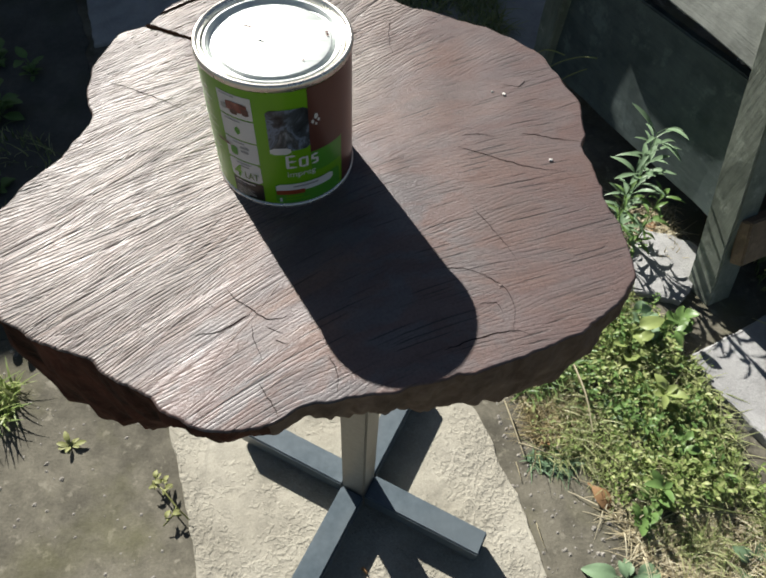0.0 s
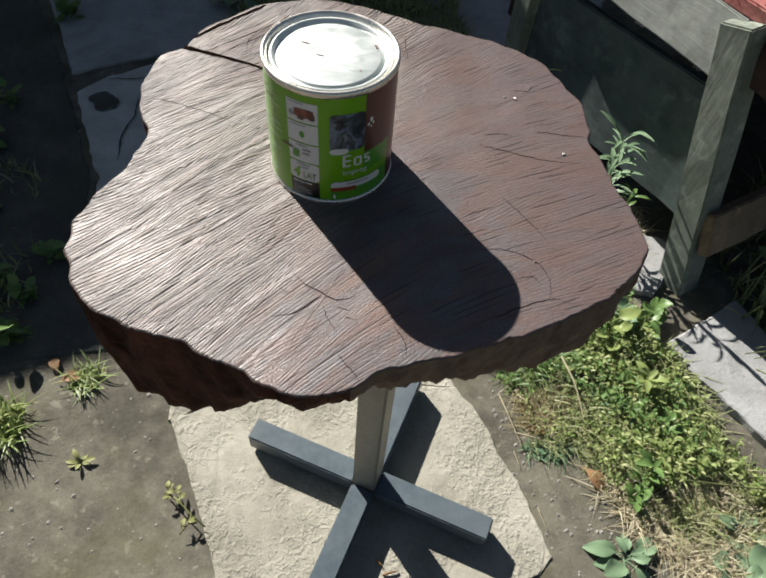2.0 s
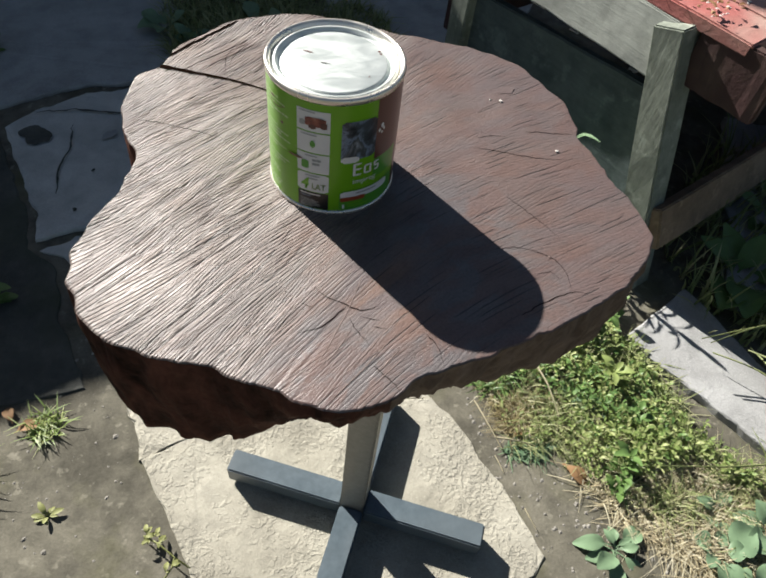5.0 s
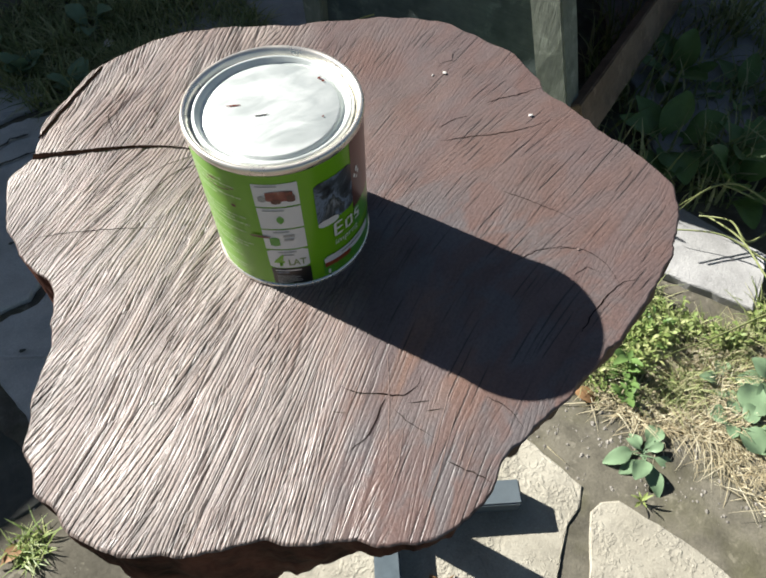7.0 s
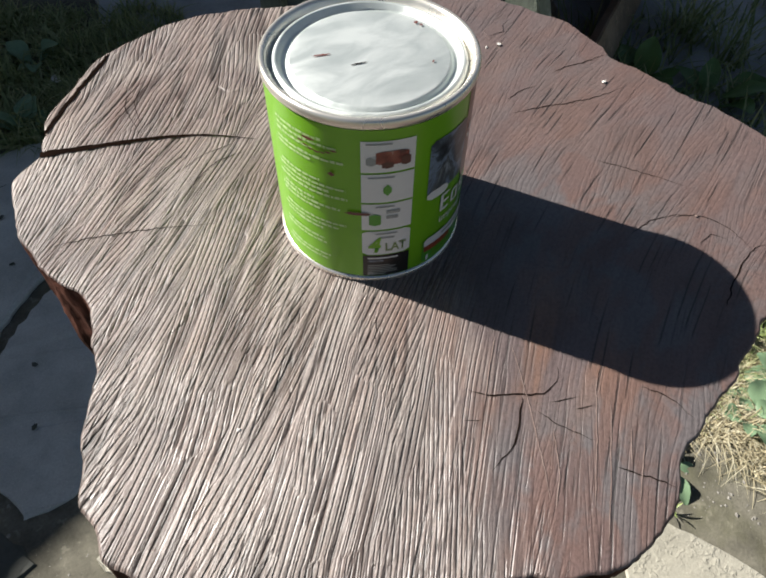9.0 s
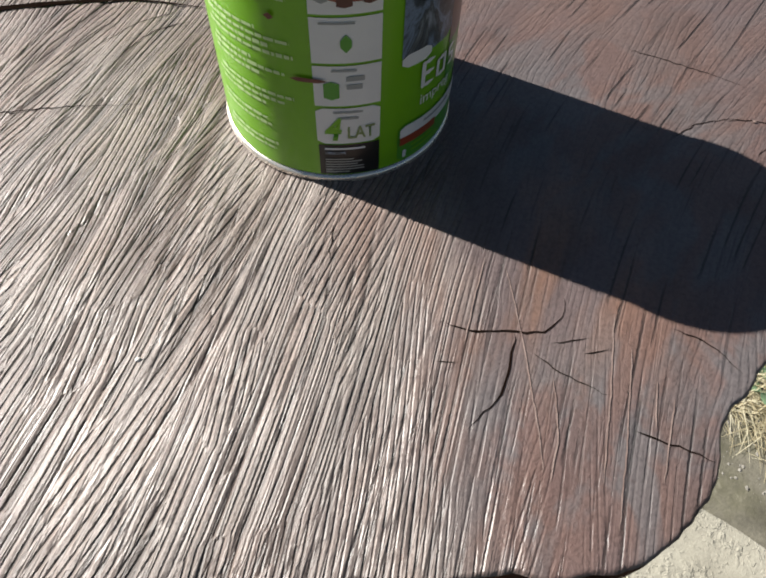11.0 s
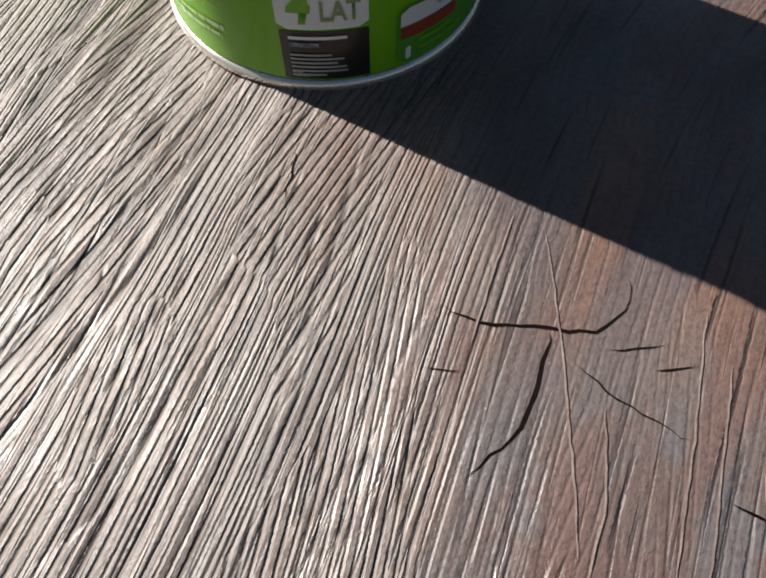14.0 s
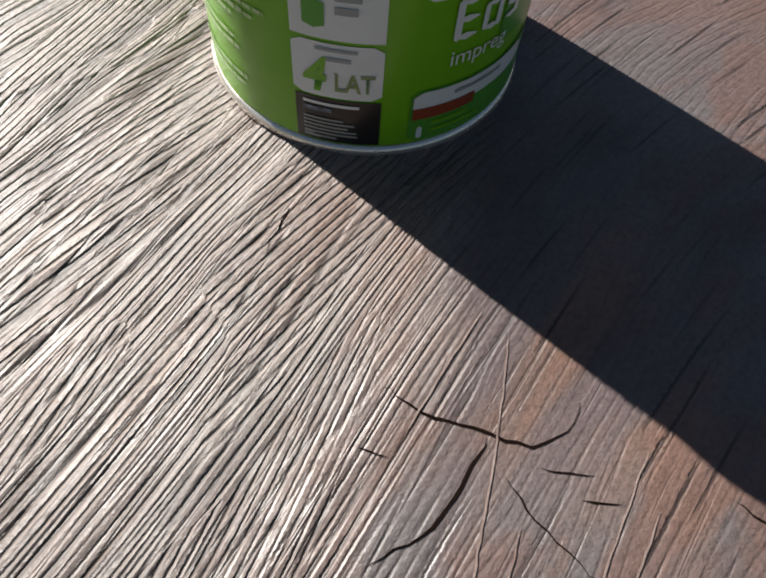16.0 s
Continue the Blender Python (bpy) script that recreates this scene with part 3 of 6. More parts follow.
damp_patch("stain", -0.585, 1.372, 0.085, 0.10, 0.5, 0.0048, slab_b, "dark damp stain on the slab", 4, DAMP_SHADE_MAT)
damp_patch("stain", -0.32, 1.30, 0.05, 0.04, 0.2, 0.0048, slab_b, "small dark stain on the slab", 6, PAVE_MAT)
damp_patch("stain", -0.41, 1.36, 0.05, 0.03, 0.9, 0.0048, slab_b, "small dark stain on the slab", 7, PAVE_MAT)
for k, (x, y) in enumerate([(-0.36, 1.20), (-0.44, 1.23), (-0.30, 0.97), (-0.40, 0.93), (-0.34, 0.85), (-0.47, 1.10), (-0.26, 1.22), (-0.24, 1.36)]):
    damp_patch("stain", x, y, 0.016, 0.010, k, 0.0048 if y > 1.06 else 0.0008, slab_b if y > 1.06 else slab_c, "small dark spot on the slab", 20 + k, DAMP_SHADE_MAT)


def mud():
    """Damp earth beside the slabs, shade put into its dark colour, a little proud of the trodden ground."""
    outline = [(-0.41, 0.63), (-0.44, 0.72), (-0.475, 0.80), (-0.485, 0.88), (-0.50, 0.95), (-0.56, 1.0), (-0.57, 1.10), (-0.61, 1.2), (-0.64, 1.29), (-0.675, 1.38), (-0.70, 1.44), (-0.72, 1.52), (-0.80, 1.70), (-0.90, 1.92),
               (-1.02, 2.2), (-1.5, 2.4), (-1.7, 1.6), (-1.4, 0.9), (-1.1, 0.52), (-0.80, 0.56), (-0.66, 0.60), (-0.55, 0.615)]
    ob = part("ground_damp_shade", block_bm(outline, -0.05, -0.0065, 0.004, 0.004, 71, 0.3), DAMP_SHADE_MAT)
    return tagged(ob, "dark damp earth beside the paving, shade put into its colour", "ground", kind="structure")


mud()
concrete("pavement_8", [(0.56, 0.77), (0.70, 0.735), (0.80, 0.84), (0.76, 0.90), (0.66, 0.93)],
         -0.05, 0.006, KERB_MAT, "pale concrete pad in bright sun under a wooden post", 0.003, 0.006, 10)
concrete("pavement_9", [(0.95, 0.66), (1.5, 0.5), (1.9, 1.0), (1.3, 1.3)],
         -0.05, 0.02, KERB_MAT, "grey concrete slab in deep shade behind the bench", 0.004, 0.008, 11)
concrete("pavement_10", [(0.1, 1.55), (0.62, 1.45), (0.95, 2.0), (0.3, 2.3)],
         -0.05, 0.0, PAVE_MAT, "grey paving slab behind the bench in the shade", 0.004, 0.008, 12)

kerb = tagged(part("kerb_stone", block_bm([(0.684, 0.607), (0.712, 0.545), (0.745, 0.498), (0.80, 0.41), (0.862, 0.304), (0.925, 0.340), (0.985, 0.383), (0.955, 0.47), (0.93, 0.55), (0.90, 0.66), (0.875, 0.712), (0.79, 0.664)],
              -0.03, 0.012, 0.0016, 0.005, 21, 0.5), KERB_MAT), "pale grey concrete kerb block lying on the grass edge", "kerb stone")


# ---- unseen walls added to shade the back of the yard, behind the bench ----
wall = part("wall_shade_north", block_bm([(-8.0, 0.94), (9.0, 6.38), (9.0, 6.65), (-8.0, 1.20)], -0.05, WALL_TOP, 0.0, 0.02, 31), WALL_MAT)
tagged(wall, "unseen plastered wall added to shade the back of the yard", "wall", kind="structure")
# second added wall, out of view: keeps sun off the ground beyond the post
east_blocker = part("wall_shade_east", block_bm([(-0.62, 3.28), (0.6, 3.28), (0.6, 3.50), (-0.62, 3.50)], -0.05, 2.4, 0.0, 0.02, 32), WALL_MAT)
tagged(east_blocker, "unseen plastered wall added to shade the ground beside the bench", "wall", kind="structure")


# ---- the table ----
HT = 0.771
CX, CY = 0.03, 0.32
# angle and reach of the slice's edge from its middle
EDGE = [(3, .1915), (13, .1935), (25, .215), (33, .217), (41, .2265), (48, .227), (56, .2245), (64, .2175), (75, .2195), (85, .231), (94, .2465), (103, .258),
        (112.5, .265), (121, .260), (130, .2535), (131.5, .246), (136, .239), (138.5, .2455), (141.5, .2495), (146, .239), (151, .231), (158, .215), (163, .2005), (167, .1945),
        (173, .196), (179, .1995), (185, .216), (189.5, .2285), (194, .2365), (199, .242), (206, .2425), (213, .238), (218, .228), (223.5, .217), (229, .2085), (236, .2052),
        (244, .2055), (251.5, .2085), (257, .204), (262.5, .1955), (267, .1838), (273, .1785), (280, .1735), (288, .1765)]
EDGE2 = [(298, .180), (309, .187), (317, .1985), (325.7, .2093), (333, .2175), (339.5, .219), (346, .2105), (353, .2005)]
EDGE = EDGE + EDGE2
# angle and depth of the slice's side
DEPTH = [(0, .045), (60, .06), (110, .07), (150, .09), (185, .108), (206, .120), (222, .121), (232, .104), (240, .074), (247, .036), (258, .040), (270, .058), (285, .072), (320, .076), (340, .062)]


def periodic(pairs, ang):
    a = np.array([p[0] for p in pairs], float)
    r = np.array([p[1] for p in pairs], float)
    order = np.argsort(a)
    a, r = a[order], r[order]
    a = np.concatenate([a[-2:] - 360, a, a[:2] + 360])
    r = np.concatenate([r[-2:], r, r[:2]])
    return np.interp(np.asarray(ang) % 360, a, r)


def smooth_ring(v, w):
    k = np.ones(w) / w
    return np.convolve(np.concatenate([v[-w:], v, v[:w]]), k, "same")[w:-w]


# direction of the saw strokes in degrees at places on the slice
STROKES = [(-0.159, 0.228, 39), (-0.157, 0.292, 34), (-0.149, 0.259, 41), (-0.130, 0.420, 48), (-0.129, 0.369, 45), (-0.126, 0.336, 36), (-0.124, 0.203, 44), (-0.122, 0.233, 44),
           (-0.120, 0.288, 45), (-0.098, 0.510, 48), (-0.096, 0.449, 18), (-0.091, 0.307, 35), (-0.088, 0.184, 51), (-0.085, 0.420, 37), (-0.084, 0.246, 44), (-0.074, 0.368, 44),
           (-0.071, 0.222, 56), (-0.070, 0.277, 51), (-0.051, 0.170, 34), (-0.050, 0.420, -3), (-0.032, 0.231, 43), (-0.031, 0.516, 55), (-0.010, 0.160, 36), (0.009, 0.194, 30),
           (0.115, 0.322, 21), (0.126, 0.205, 16), (0.137, 0.482, 35), (0.146, 0.248, 23), (0.151, 0.449, 27), (0.176, 0.307, 21), (0.193, 0.210, 27), (0.220, 0.245, 20)]
UPPER_STROKES = [(-0.048, 0.494, 57), (-0.092, 0.508, 52), (-0.020, 0.469, 55), (-0.108, 0.518, 52), (-0.003, 0.466, 54), (-0.090, 0.403, 37), (-0.145, 0.449, 49)]
TERMS = [(i, n - i) for n in range(1, 8) for i in range(n + 1)]


def stroke_angle(x, y):
    """The strokes' direction, blended from the places that are known."""
    S = np.array(STROKES + UPPER_STROKES)
    d2 = (np.ravel(x)[:, None] - S[:, 0]) ** 2 + (np.ravel(y)[:, None] - S[:, 1]) ** 2
    w = np.exp(-d2 / (2 * 0.027 ** 2)) + 0.05 * np.exp(-d2 / (2 * 0.09 ** 2)) + 1e-7
    t = 2 * np.radians(S[:, 2])
    return np.arctan2(w @ np.sin(t), w @ np.cos(t)) / 2


@functools.lru_cache(None)
def stroke_terms():
    """Weights of a smooth height map whose level lines follow the strokes."""
    g = np.linspace(-0.25, 0.25, 36)
    gx, gy = np.meshgrid(g + CX, g + CY)
    keep = (gx - CX) ** 2 + (gy - CY) ** 2 < 0.255 ** 2
    gx, gy = gx[keep], gy[keep]
    th = stroke_angle(gx, gy)
    a, b = (gx - CX) / 0.27, (gy - CY) / 0.27
    dx = np.stack([i * a ** max(i - 1, 0) * b ** j for i, j in TERMS], 1) / 0.27
    dy = np.stack([j * a ** i * b ** max(j - 1, 0) for i, j in TERMS], 1) / 0.27
    along = dx * np.cos(th)[:, None] + dy * np.sin(th)[:, None]
    across = -dx * np.sin(th)[:, None] + dy * np.cos(th)[:, None]
    A = np.concatenate([along * 2.2, across * 0.6, 0.05 * np.diag([i + j for i, j in TERMS])])
    t = np.concatenate([np.zeros(len(gx)), np.full(len(gx), 0.6), np.zeros(len(TERMS))])
    return np.linalg.lstsq(A, t, rcond=None)[0]


def stroke_field(x, y):
    """u across and v along the saw strokes, in metres."""
    a, b = (x - CX) / 0.27, (y - CY) / 0.27
    u = sum(c * a ** i * b ** j for c, (i, j) in zip(stroke_terms(), TERMS))
    v = (x - CX) * math.cos(radians(40)) + (y - CY) * math.sin(radians(40))
    u = u + (vnoise(x * 9, y * 9, 71) - 0.5) * 0.003 + (vnoise(x * 24, y * 24, 73) - 0.5) * 0.0008
    return u, v


def stroke_zone(x, y):
    """1 where the saw strokes are deep, low where the face is smooth."""
    w = (vnoise(x * 16, y * 16, 72) - 0.5) * 0.7 + (vnoise(x * 45, y * 45, 74) - 0.5) * 0.3
    return np.clip((-0.040 + (y - 0.2) * 0.47 - x) / 0.055 + 0.35 + w, 0.10, 1.0)


def top_level(x, y):
    """The face's gentle unevenness, without the saw strokes."""
    return (vnoise(x * 30, y * 30, 14) - 0.5) * 0.0012 + (vnoise(x * 9, y * 9, 15) - 0.5) * 0.003


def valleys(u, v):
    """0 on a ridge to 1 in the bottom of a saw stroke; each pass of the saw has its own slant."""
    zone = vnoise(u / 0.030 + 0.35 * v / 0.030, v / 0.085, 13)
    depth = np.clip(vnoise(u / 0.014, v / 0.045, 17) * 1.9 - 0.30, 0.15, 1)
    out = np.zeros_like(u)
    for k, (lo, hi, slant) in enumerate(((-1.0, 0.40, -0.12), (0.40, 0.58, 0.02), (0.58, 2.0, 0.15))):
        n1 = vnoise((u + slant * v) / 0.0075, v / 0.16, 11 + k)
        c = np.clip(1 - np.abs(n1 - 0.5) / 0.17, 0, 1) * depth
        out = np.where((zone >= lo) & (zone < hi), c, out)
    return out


def top_relief(x, y):
    """Height of the sawn surface over the table's level."""
    u, v = stroke_field(x, y)
    return top_level(x, y) - 0.00070 * valleys(u, v) * stroke_zone(x, y)


table = thing("side_table", (CX, CY, 0), "small table with a dark-stained tree slice top and steel foot", "table")


def build_slice():
    N, RINGS = 1900, 360
    ang = np.linspace(0, 360, N, endpoint=False)
    R = periodic(EDGE, ang)
    R = smooth_ring(R, 9)
    R = R + (vnoise(ang / 3.1, 0 * ang, 21) - 0.5) * 0.004 + (vnoise(ang / 0.9, 0 * ang, 22) - 0.5) * 0.0008
    R[-1] = (R[0] + R[-2]) / 2
    th = np.radians(ang)
    s = np.linspace(0.004, 1.0, RINGS)
    s = s ** 0.85
    X = CX + np.outer(s, R * np.cos(th))
    Y = CY + np.outer(s, R * np.sin(th))
    Z = HT + top_relief(X, Y)
    # the worn arris
    rim = np.clip((s - 0.992) / 0.008, 0, 1)[:, None]
    Z = Z - rim ** 2 * 0.0012
    verts = np.stack([X.ravel() - CX, Y.ravel() - CY, Z.ravel()], 1)
    u, v = stroke_field(X, Y)
    i, j = np.arange(RINGS - 1), np.arange(N)
    I, J = np.meshgrid(i, j, indexing="ij")
    J2 = (J + 1) % N
    quads = np.stack([I * N + J, (I + 1) * N + J, (I + 1) * N + J2, I * N + J2], -1).reshape(-1, 4)
    me = bpy.data.meshes.new("tabletop")
    me.from_pydata(verts.tolist(), [], quads.tolist() + [list(range(N))[::-1]])
    uvl = me.uv_layers.new(name="strokes")
    loops = np.empty(len(me.loops), np.int32)
    me.loops.foreach_get("vertex_index", loops)
    uv = np.stack([u.ravel()[loops], v.ravel()[loops]], 1).astype(np.float32)
    uvl.data.foreach_set("uv", uv.ravel())
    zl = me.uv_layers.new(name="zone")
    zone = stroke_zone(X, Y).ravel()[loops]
    # deep: mask for the shade painted into the stroke bottoms
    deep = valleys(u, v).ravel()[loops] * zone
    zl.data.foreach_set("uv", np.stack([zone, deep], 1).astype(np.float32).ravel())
    me.uv_layers["strokes"].active_render = True
    me.polygons.foreach_set("use_smooth", [True] * len(me.polygons))
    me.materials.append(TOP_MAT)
    top = new("tabletop", me)
    top.parent = table
    tagged(top, "sawn tree slice with dark red-brown stain")
    # the side of the slice
    D = smooth_ring(periodic(DEPTH, ang), 31)
    D = D + (vnoise(ang / 7, 0 * ang, 23) - 0.5) * 0.010 + (vnoise(ang / 1.6, 0 * ang, 24) - 0.5) * 0.0014
    D[-1] = (D[0] + D[-2]) / 2
    L = 14
    under = smooth_ring(np.interp(ang, [0, 215, 245, 262, 292, 318, 360], [0, 0, 0.009, 0.014, 0.016, 0.0, 0.0]), 41)
    rows = []
    for k in range(L + 1):
        f = k / L
        bulge = 0.0015 * math.sin(math.pi * f) - 0.002 * f ** 2
        rough = (vnoise(ang / 2.3, 0 * ang + f * 3, 25) - 0.5) * 0.006 * min(1, f * 4) + (vnoise(ang / 1.1, 0 * ang + f * 8, 26) - 0.5) * 0.0020 * min(1, f * 4)
        rough[-1] = rough[0]
        r = R + bulge + rough - under * f
        z = Z[-1] - 0.0004 - (D - 0.002) * f
        rows.append(np.stack([r * np.cos(th), r * np.sin(th), z], 1))
    rows.append(np.stack([R * 0.55 * np.cos(th), R * 0.55 * np.sin(th), np.full(N, HT - 0.055)], 1))
    sv = np.concatenate(rows)
    I, J = np.meshgrid(np.arange(L + 1), j, indexing="ij")
    J2 = (J + 1) % N
    q = np.stack([I * N + J, (I + 1) * N + J, (I + 1) * N + J2, I * N + J2], -1).reshape(-1, 4)
    # the side is lighter brown from 262 round to 118 degrees
    mid = ang[np.repeat(np.arange(N)[None, :], L + 1, 0).ravel()]
    barked = (mid > 118) & (mid < 262)
    for name, pick, material, text in (("bark_edge", barked, BARK_MAT, "dark brown rough bark edge of the slice"), ("pale_brown_edge", ~barked, PALE_SIDE_MAT, "lighter dull brown edge of the slice")):
        faces = q[pick][:, ::-1]
        used, back = np.unique(faces, return_inverse=True)
        link_mesh(name, sv[used].tolist(), back.reshape(faces.shape).tolist(), material, table, text, smooth=True)
    link_mesh("underside", rows[-1].tolist(), [list(range(N))[::-1]], PALE_SIDE_MAT, table, "dull brown sawn underside")
    return R


build_slice()


def ribbon(name, pts, width, material, label, lift=0.0002, seed=0, wave=0.0006, taper=(0.15, 0.15), fade=5.0):
    """A narrow crack or scratch that follows the sawn surface."""
    rnd = random.Random(seed)
    P = [Vector(p) for p in pts]
    fine = []
    for a, b, c, d in zip([P[0]] + P[:-2], P[:-1], P[1:], P[2:] + [P[-1]]):
        m = max(2, int((c - b).length / 0.0025))
        for k in range(m):
            t = k / m
            fine.append(0.5 * ((2 * b) + (c - a) * t + (2 * a - 5 * b + 4 * c - d) * t * t + (3 * b - a - 3 * c + d) * t ** 3))
    fine.append(P[-1])
    n = len(fine)
    verts, faces = [], []
    for i, p in enumerate(fine):
        d = (fine[min(i + 1, n - 1)] - fine[max(i - 1, 0)]).normalized()
        s = Vector((-d.y, d.x))
        f = i / (n - 1)
        w = width * min(1.0, taper[0] + f * 5, taper[1] + (1 - f) * fade) * rnd.uniform(0.75, 1.15)
        p = p + s * rnd.uniform(-wave, wave) * 0.35
        for k in (-1, 1):
            q = p + s * k * w / 2
            z = HT + float(top_level(np.array([q.x]), np.array([q.y]))[0]) + lift
            verts.append((q.x - CX, q.y - CY, z))
        if i:
            faces.append((2 * i - 2, 2 * i - 1, 2 * i + 1, 2 * i))
    return link_mesh(name, verts, faces, material, table, label)


CRACKS = [
    ([(-0.034, 0.219), (-0.030, 0.213), (-0.023, 0.207), (-0.015, 0.203), (-0.009, 0.198), (-0.002, 0.196), (0.006, 0.199), (0.010, 0.203)], 0.0008),
    ([(-0.015, 0.201), (-0.023, 0.194), (-0.031, 0.187), (-0.040, 0.184), (-0.051, 0.182)], 0.0008),
    ([(-0.014, 0.192), (-0.013, 0.186), (-0.010, 0.178), (-0.004, 0.166)], 0.00045),
    ([(-0.006, 0.191), (0.0, 0.188), (0.006, 0.186)], 0.00045),
    ([(0.0, 0.182), (0.009, 0.179)], 0.0005),
    ([(-0.045, 0.207), (-0.038, 0.203)], 0.00045),
    ([(-0.045, 0.276), (-0.055, 0.262)], 0.00045),
    ([(-0.005, 0.152), (0.001, 0.143), (0.009, 0.131)], 0.0007),
    ([(-0.062, 0.519), (-0.074, 0.513), (-0.083, 0.500), (-0.085, 0.483), (-0.086, 0.469)], 0.0005),
    ([(-0.057, 0.517), (-0.071, 0.508), (-0.079, 0.494), (-0.081, 0.477)], 0.0005),
]
MORE_CRACKS = [
    ([(-0.070, 0.438), (-0.091, 0.431), (-0.105, 0.420)], 0.0004),
    ([(-0.041, 0.421), (-0.059, 0.421), (-0.078, 0.412), (-0.091, 0.400)], 0.0005),
    ([(-0.043, 0.431), (-0.066, 0.430), (-0.088, 0.423)], 0.0004),
    ([(0.105, 0.240), (0.122, 0.240), (0.141, 0.232)], 0.0004),
    ([(0.124, 0.366), (0.138, 0.3675), (0.151, 0.366)], 0.0005),
    ([(0.170, 0.371), (0.184, 0.370), (0.198, 0.367), (0.219, 0.365)], 0.0006),
    ([(0.105, 0.178), (0.122, 0.186), (0.136, 0.191), (0.151, 0.194), (0.162, 0.189)], 0.0008),
    ([(0.131, 0.236), (0.145, 0.227), (0.151, 0.210), (0.148, 0.194)], 0.0004),
    ([(0.128, 0.213), (0.139, 0.214), (0.144, 0.207)], 0.0004),
    ([(0.129, 0.293), (0.150, 0.261), (0.158, 0.244)], 0.0004),
    ([(0.034, 0.172), (0.040, 0.161), (0.041, 0.147)], 0.0005),
    ([(0.068, 0.511), (0.067, 0.483), (0.071, 0.463)], 0.0004),
    ([(-0.163, 0.412), (-0.144, 0.407), (-0.124, 0.399), (-0.103, 0.389), (-0.081, 0.378)], 0.0006),
    ([(0.117, 0.354), (0.140, 0.346), (0.166, 0.337), (0.185, 0.333), (0.202, 0.332)], 0.0006),
]
for i, (pts, w) in enumerate(CRACKS + MORE_CRACKS):
    ribbon("crack", pts, w, CRACK_MAT, "thin dark drying crack", seed=40 + i, wave=0.0016, taper=(0.1, 0.1), fade=2.2)
ribbon("split", [(-0.1425, 0.4865), (-0.113, 0.475), (-0.081, 0.462), (-0.052, 0.446), (-0.029, 0.427)], 0.0058, CRACK_MAT, "deep dark split open at the edge", 0.0005, 60, 0.0004, (1.0, 0.06), 0.9)
ribbon("bark_gap", [(-0.134, 0.503), (-0.110, 0.527), (-0.087, 0.547), (-0.070, 0.561)], 0.0030, CRACK_MAT, "dark gap behind loose bark", 0.0005, 61, 0.0012, (0.5, 0.3))
for i, pts in enumerate([[(0.0, 0.225), (-0.012, 0.202), (-0.030, 0.172), (-0.039, 0.158)], [(0.02, 0.188), (-0.005, 0.164), (-0.026, 0.145)], [(0.016, 0.175), (-0.01, 0.151), (-0.032, 0.132)], [(0.014, 0.161), (0.001, 0.149)], [(0.014, 0.153), (-0.01, 0.135)], [(-0.004, 0.233), (-0.02, 0.219), (-0.033, 0.207)], [(-0.015, 0.181), (-0.027, 0.165), (-0.04, 0.154)]]):
    ribbon("scratch", pts, 0.0005, SCRATCH_MAT, "pale scratch in the stain", 0.0003, 70 + i)

# the foot: a post on a cross of square tube
JX, JY = 0.052, 0.334
LEG_DIR = Vector((0.900, -0.436, 0)).normalized()
CROSS_DIR = Vector((-LEG_DIR.y, LEG_DIR.x, 0))
TUBE = 0.040


def tube_part(name, a, b, w, material, label, up=(0, 0, 1)):
    ob = part(name, beam_bm(a, b, w, w, up, 0.0025, 1), material, table, label)
    return ob


J = Vector((JX - CX, JY - CY, TUBE / 2 + 0.002))
tube_part("post", (J.x, J.y, 0.004), (J.x, J.y, HT - 0.05), TUBE, POST_MAT, "square steel tube post", LEG_DIR)
for d, reach in ((LEG_DIR, 0.222), (-LEG_DIR, 0.222), (CROSS_DIR, 0.222), (-CROSS_DIR, 0.222)):
    tube_part("leg", J + d * (TUBE / 2 + 0.0005), J + d * reach, TUBE, STEEL_MAT, "grey painted square tube leg")
part("top_plate", beam_bm((J.x - 0.06, J.y, HT - 0.053), (J.x + 0.06, J.y, HT - 0.053), 0.12, 0.005, (0, 0, 1), 0.001, 1), STEEL_MAT, table, "steel mounting plate")
# a loose splinter left standing by the saw
chip_at = Vector((0.171 - CX, 0.433 - CY, HT + 0.0001))
link_mesh("splinter", [chip_at + Vector(p) for p in ((-0.009, -0.004, 0), (0.004, -0.006, 0.0003), (0.009, 0.001, 0.0007), (0.004, 0.005, 0.0003), (-0.007, 0.003, 0.0), (-0.009, -0.004, -0.002), (0.004, -0.006, -0.002), (0.009, 0.001, -0.002), (0.004, 0.005, -0.002), (-0.007, 0.003, -0.002))],
          [(0, 1, 2, 3, 4), (0, 5, 6, 1), (1, 6, 7, 2), (2, 7, 8, 3), (3, 8, 9, 4), (4, 9, 5, 0)], TOP_MAT, table, "small raised splinter in the sawn face")


# ---- the paint tin on the table ----
TX, TY = -0.0067, 0.3356
TIN_R, TIN_H = 0.0478, 0.1045
can = thing("paint_can", (TX, TY, HT - 0.0004), "round tin of wood stain with a green printed label", "paint can")


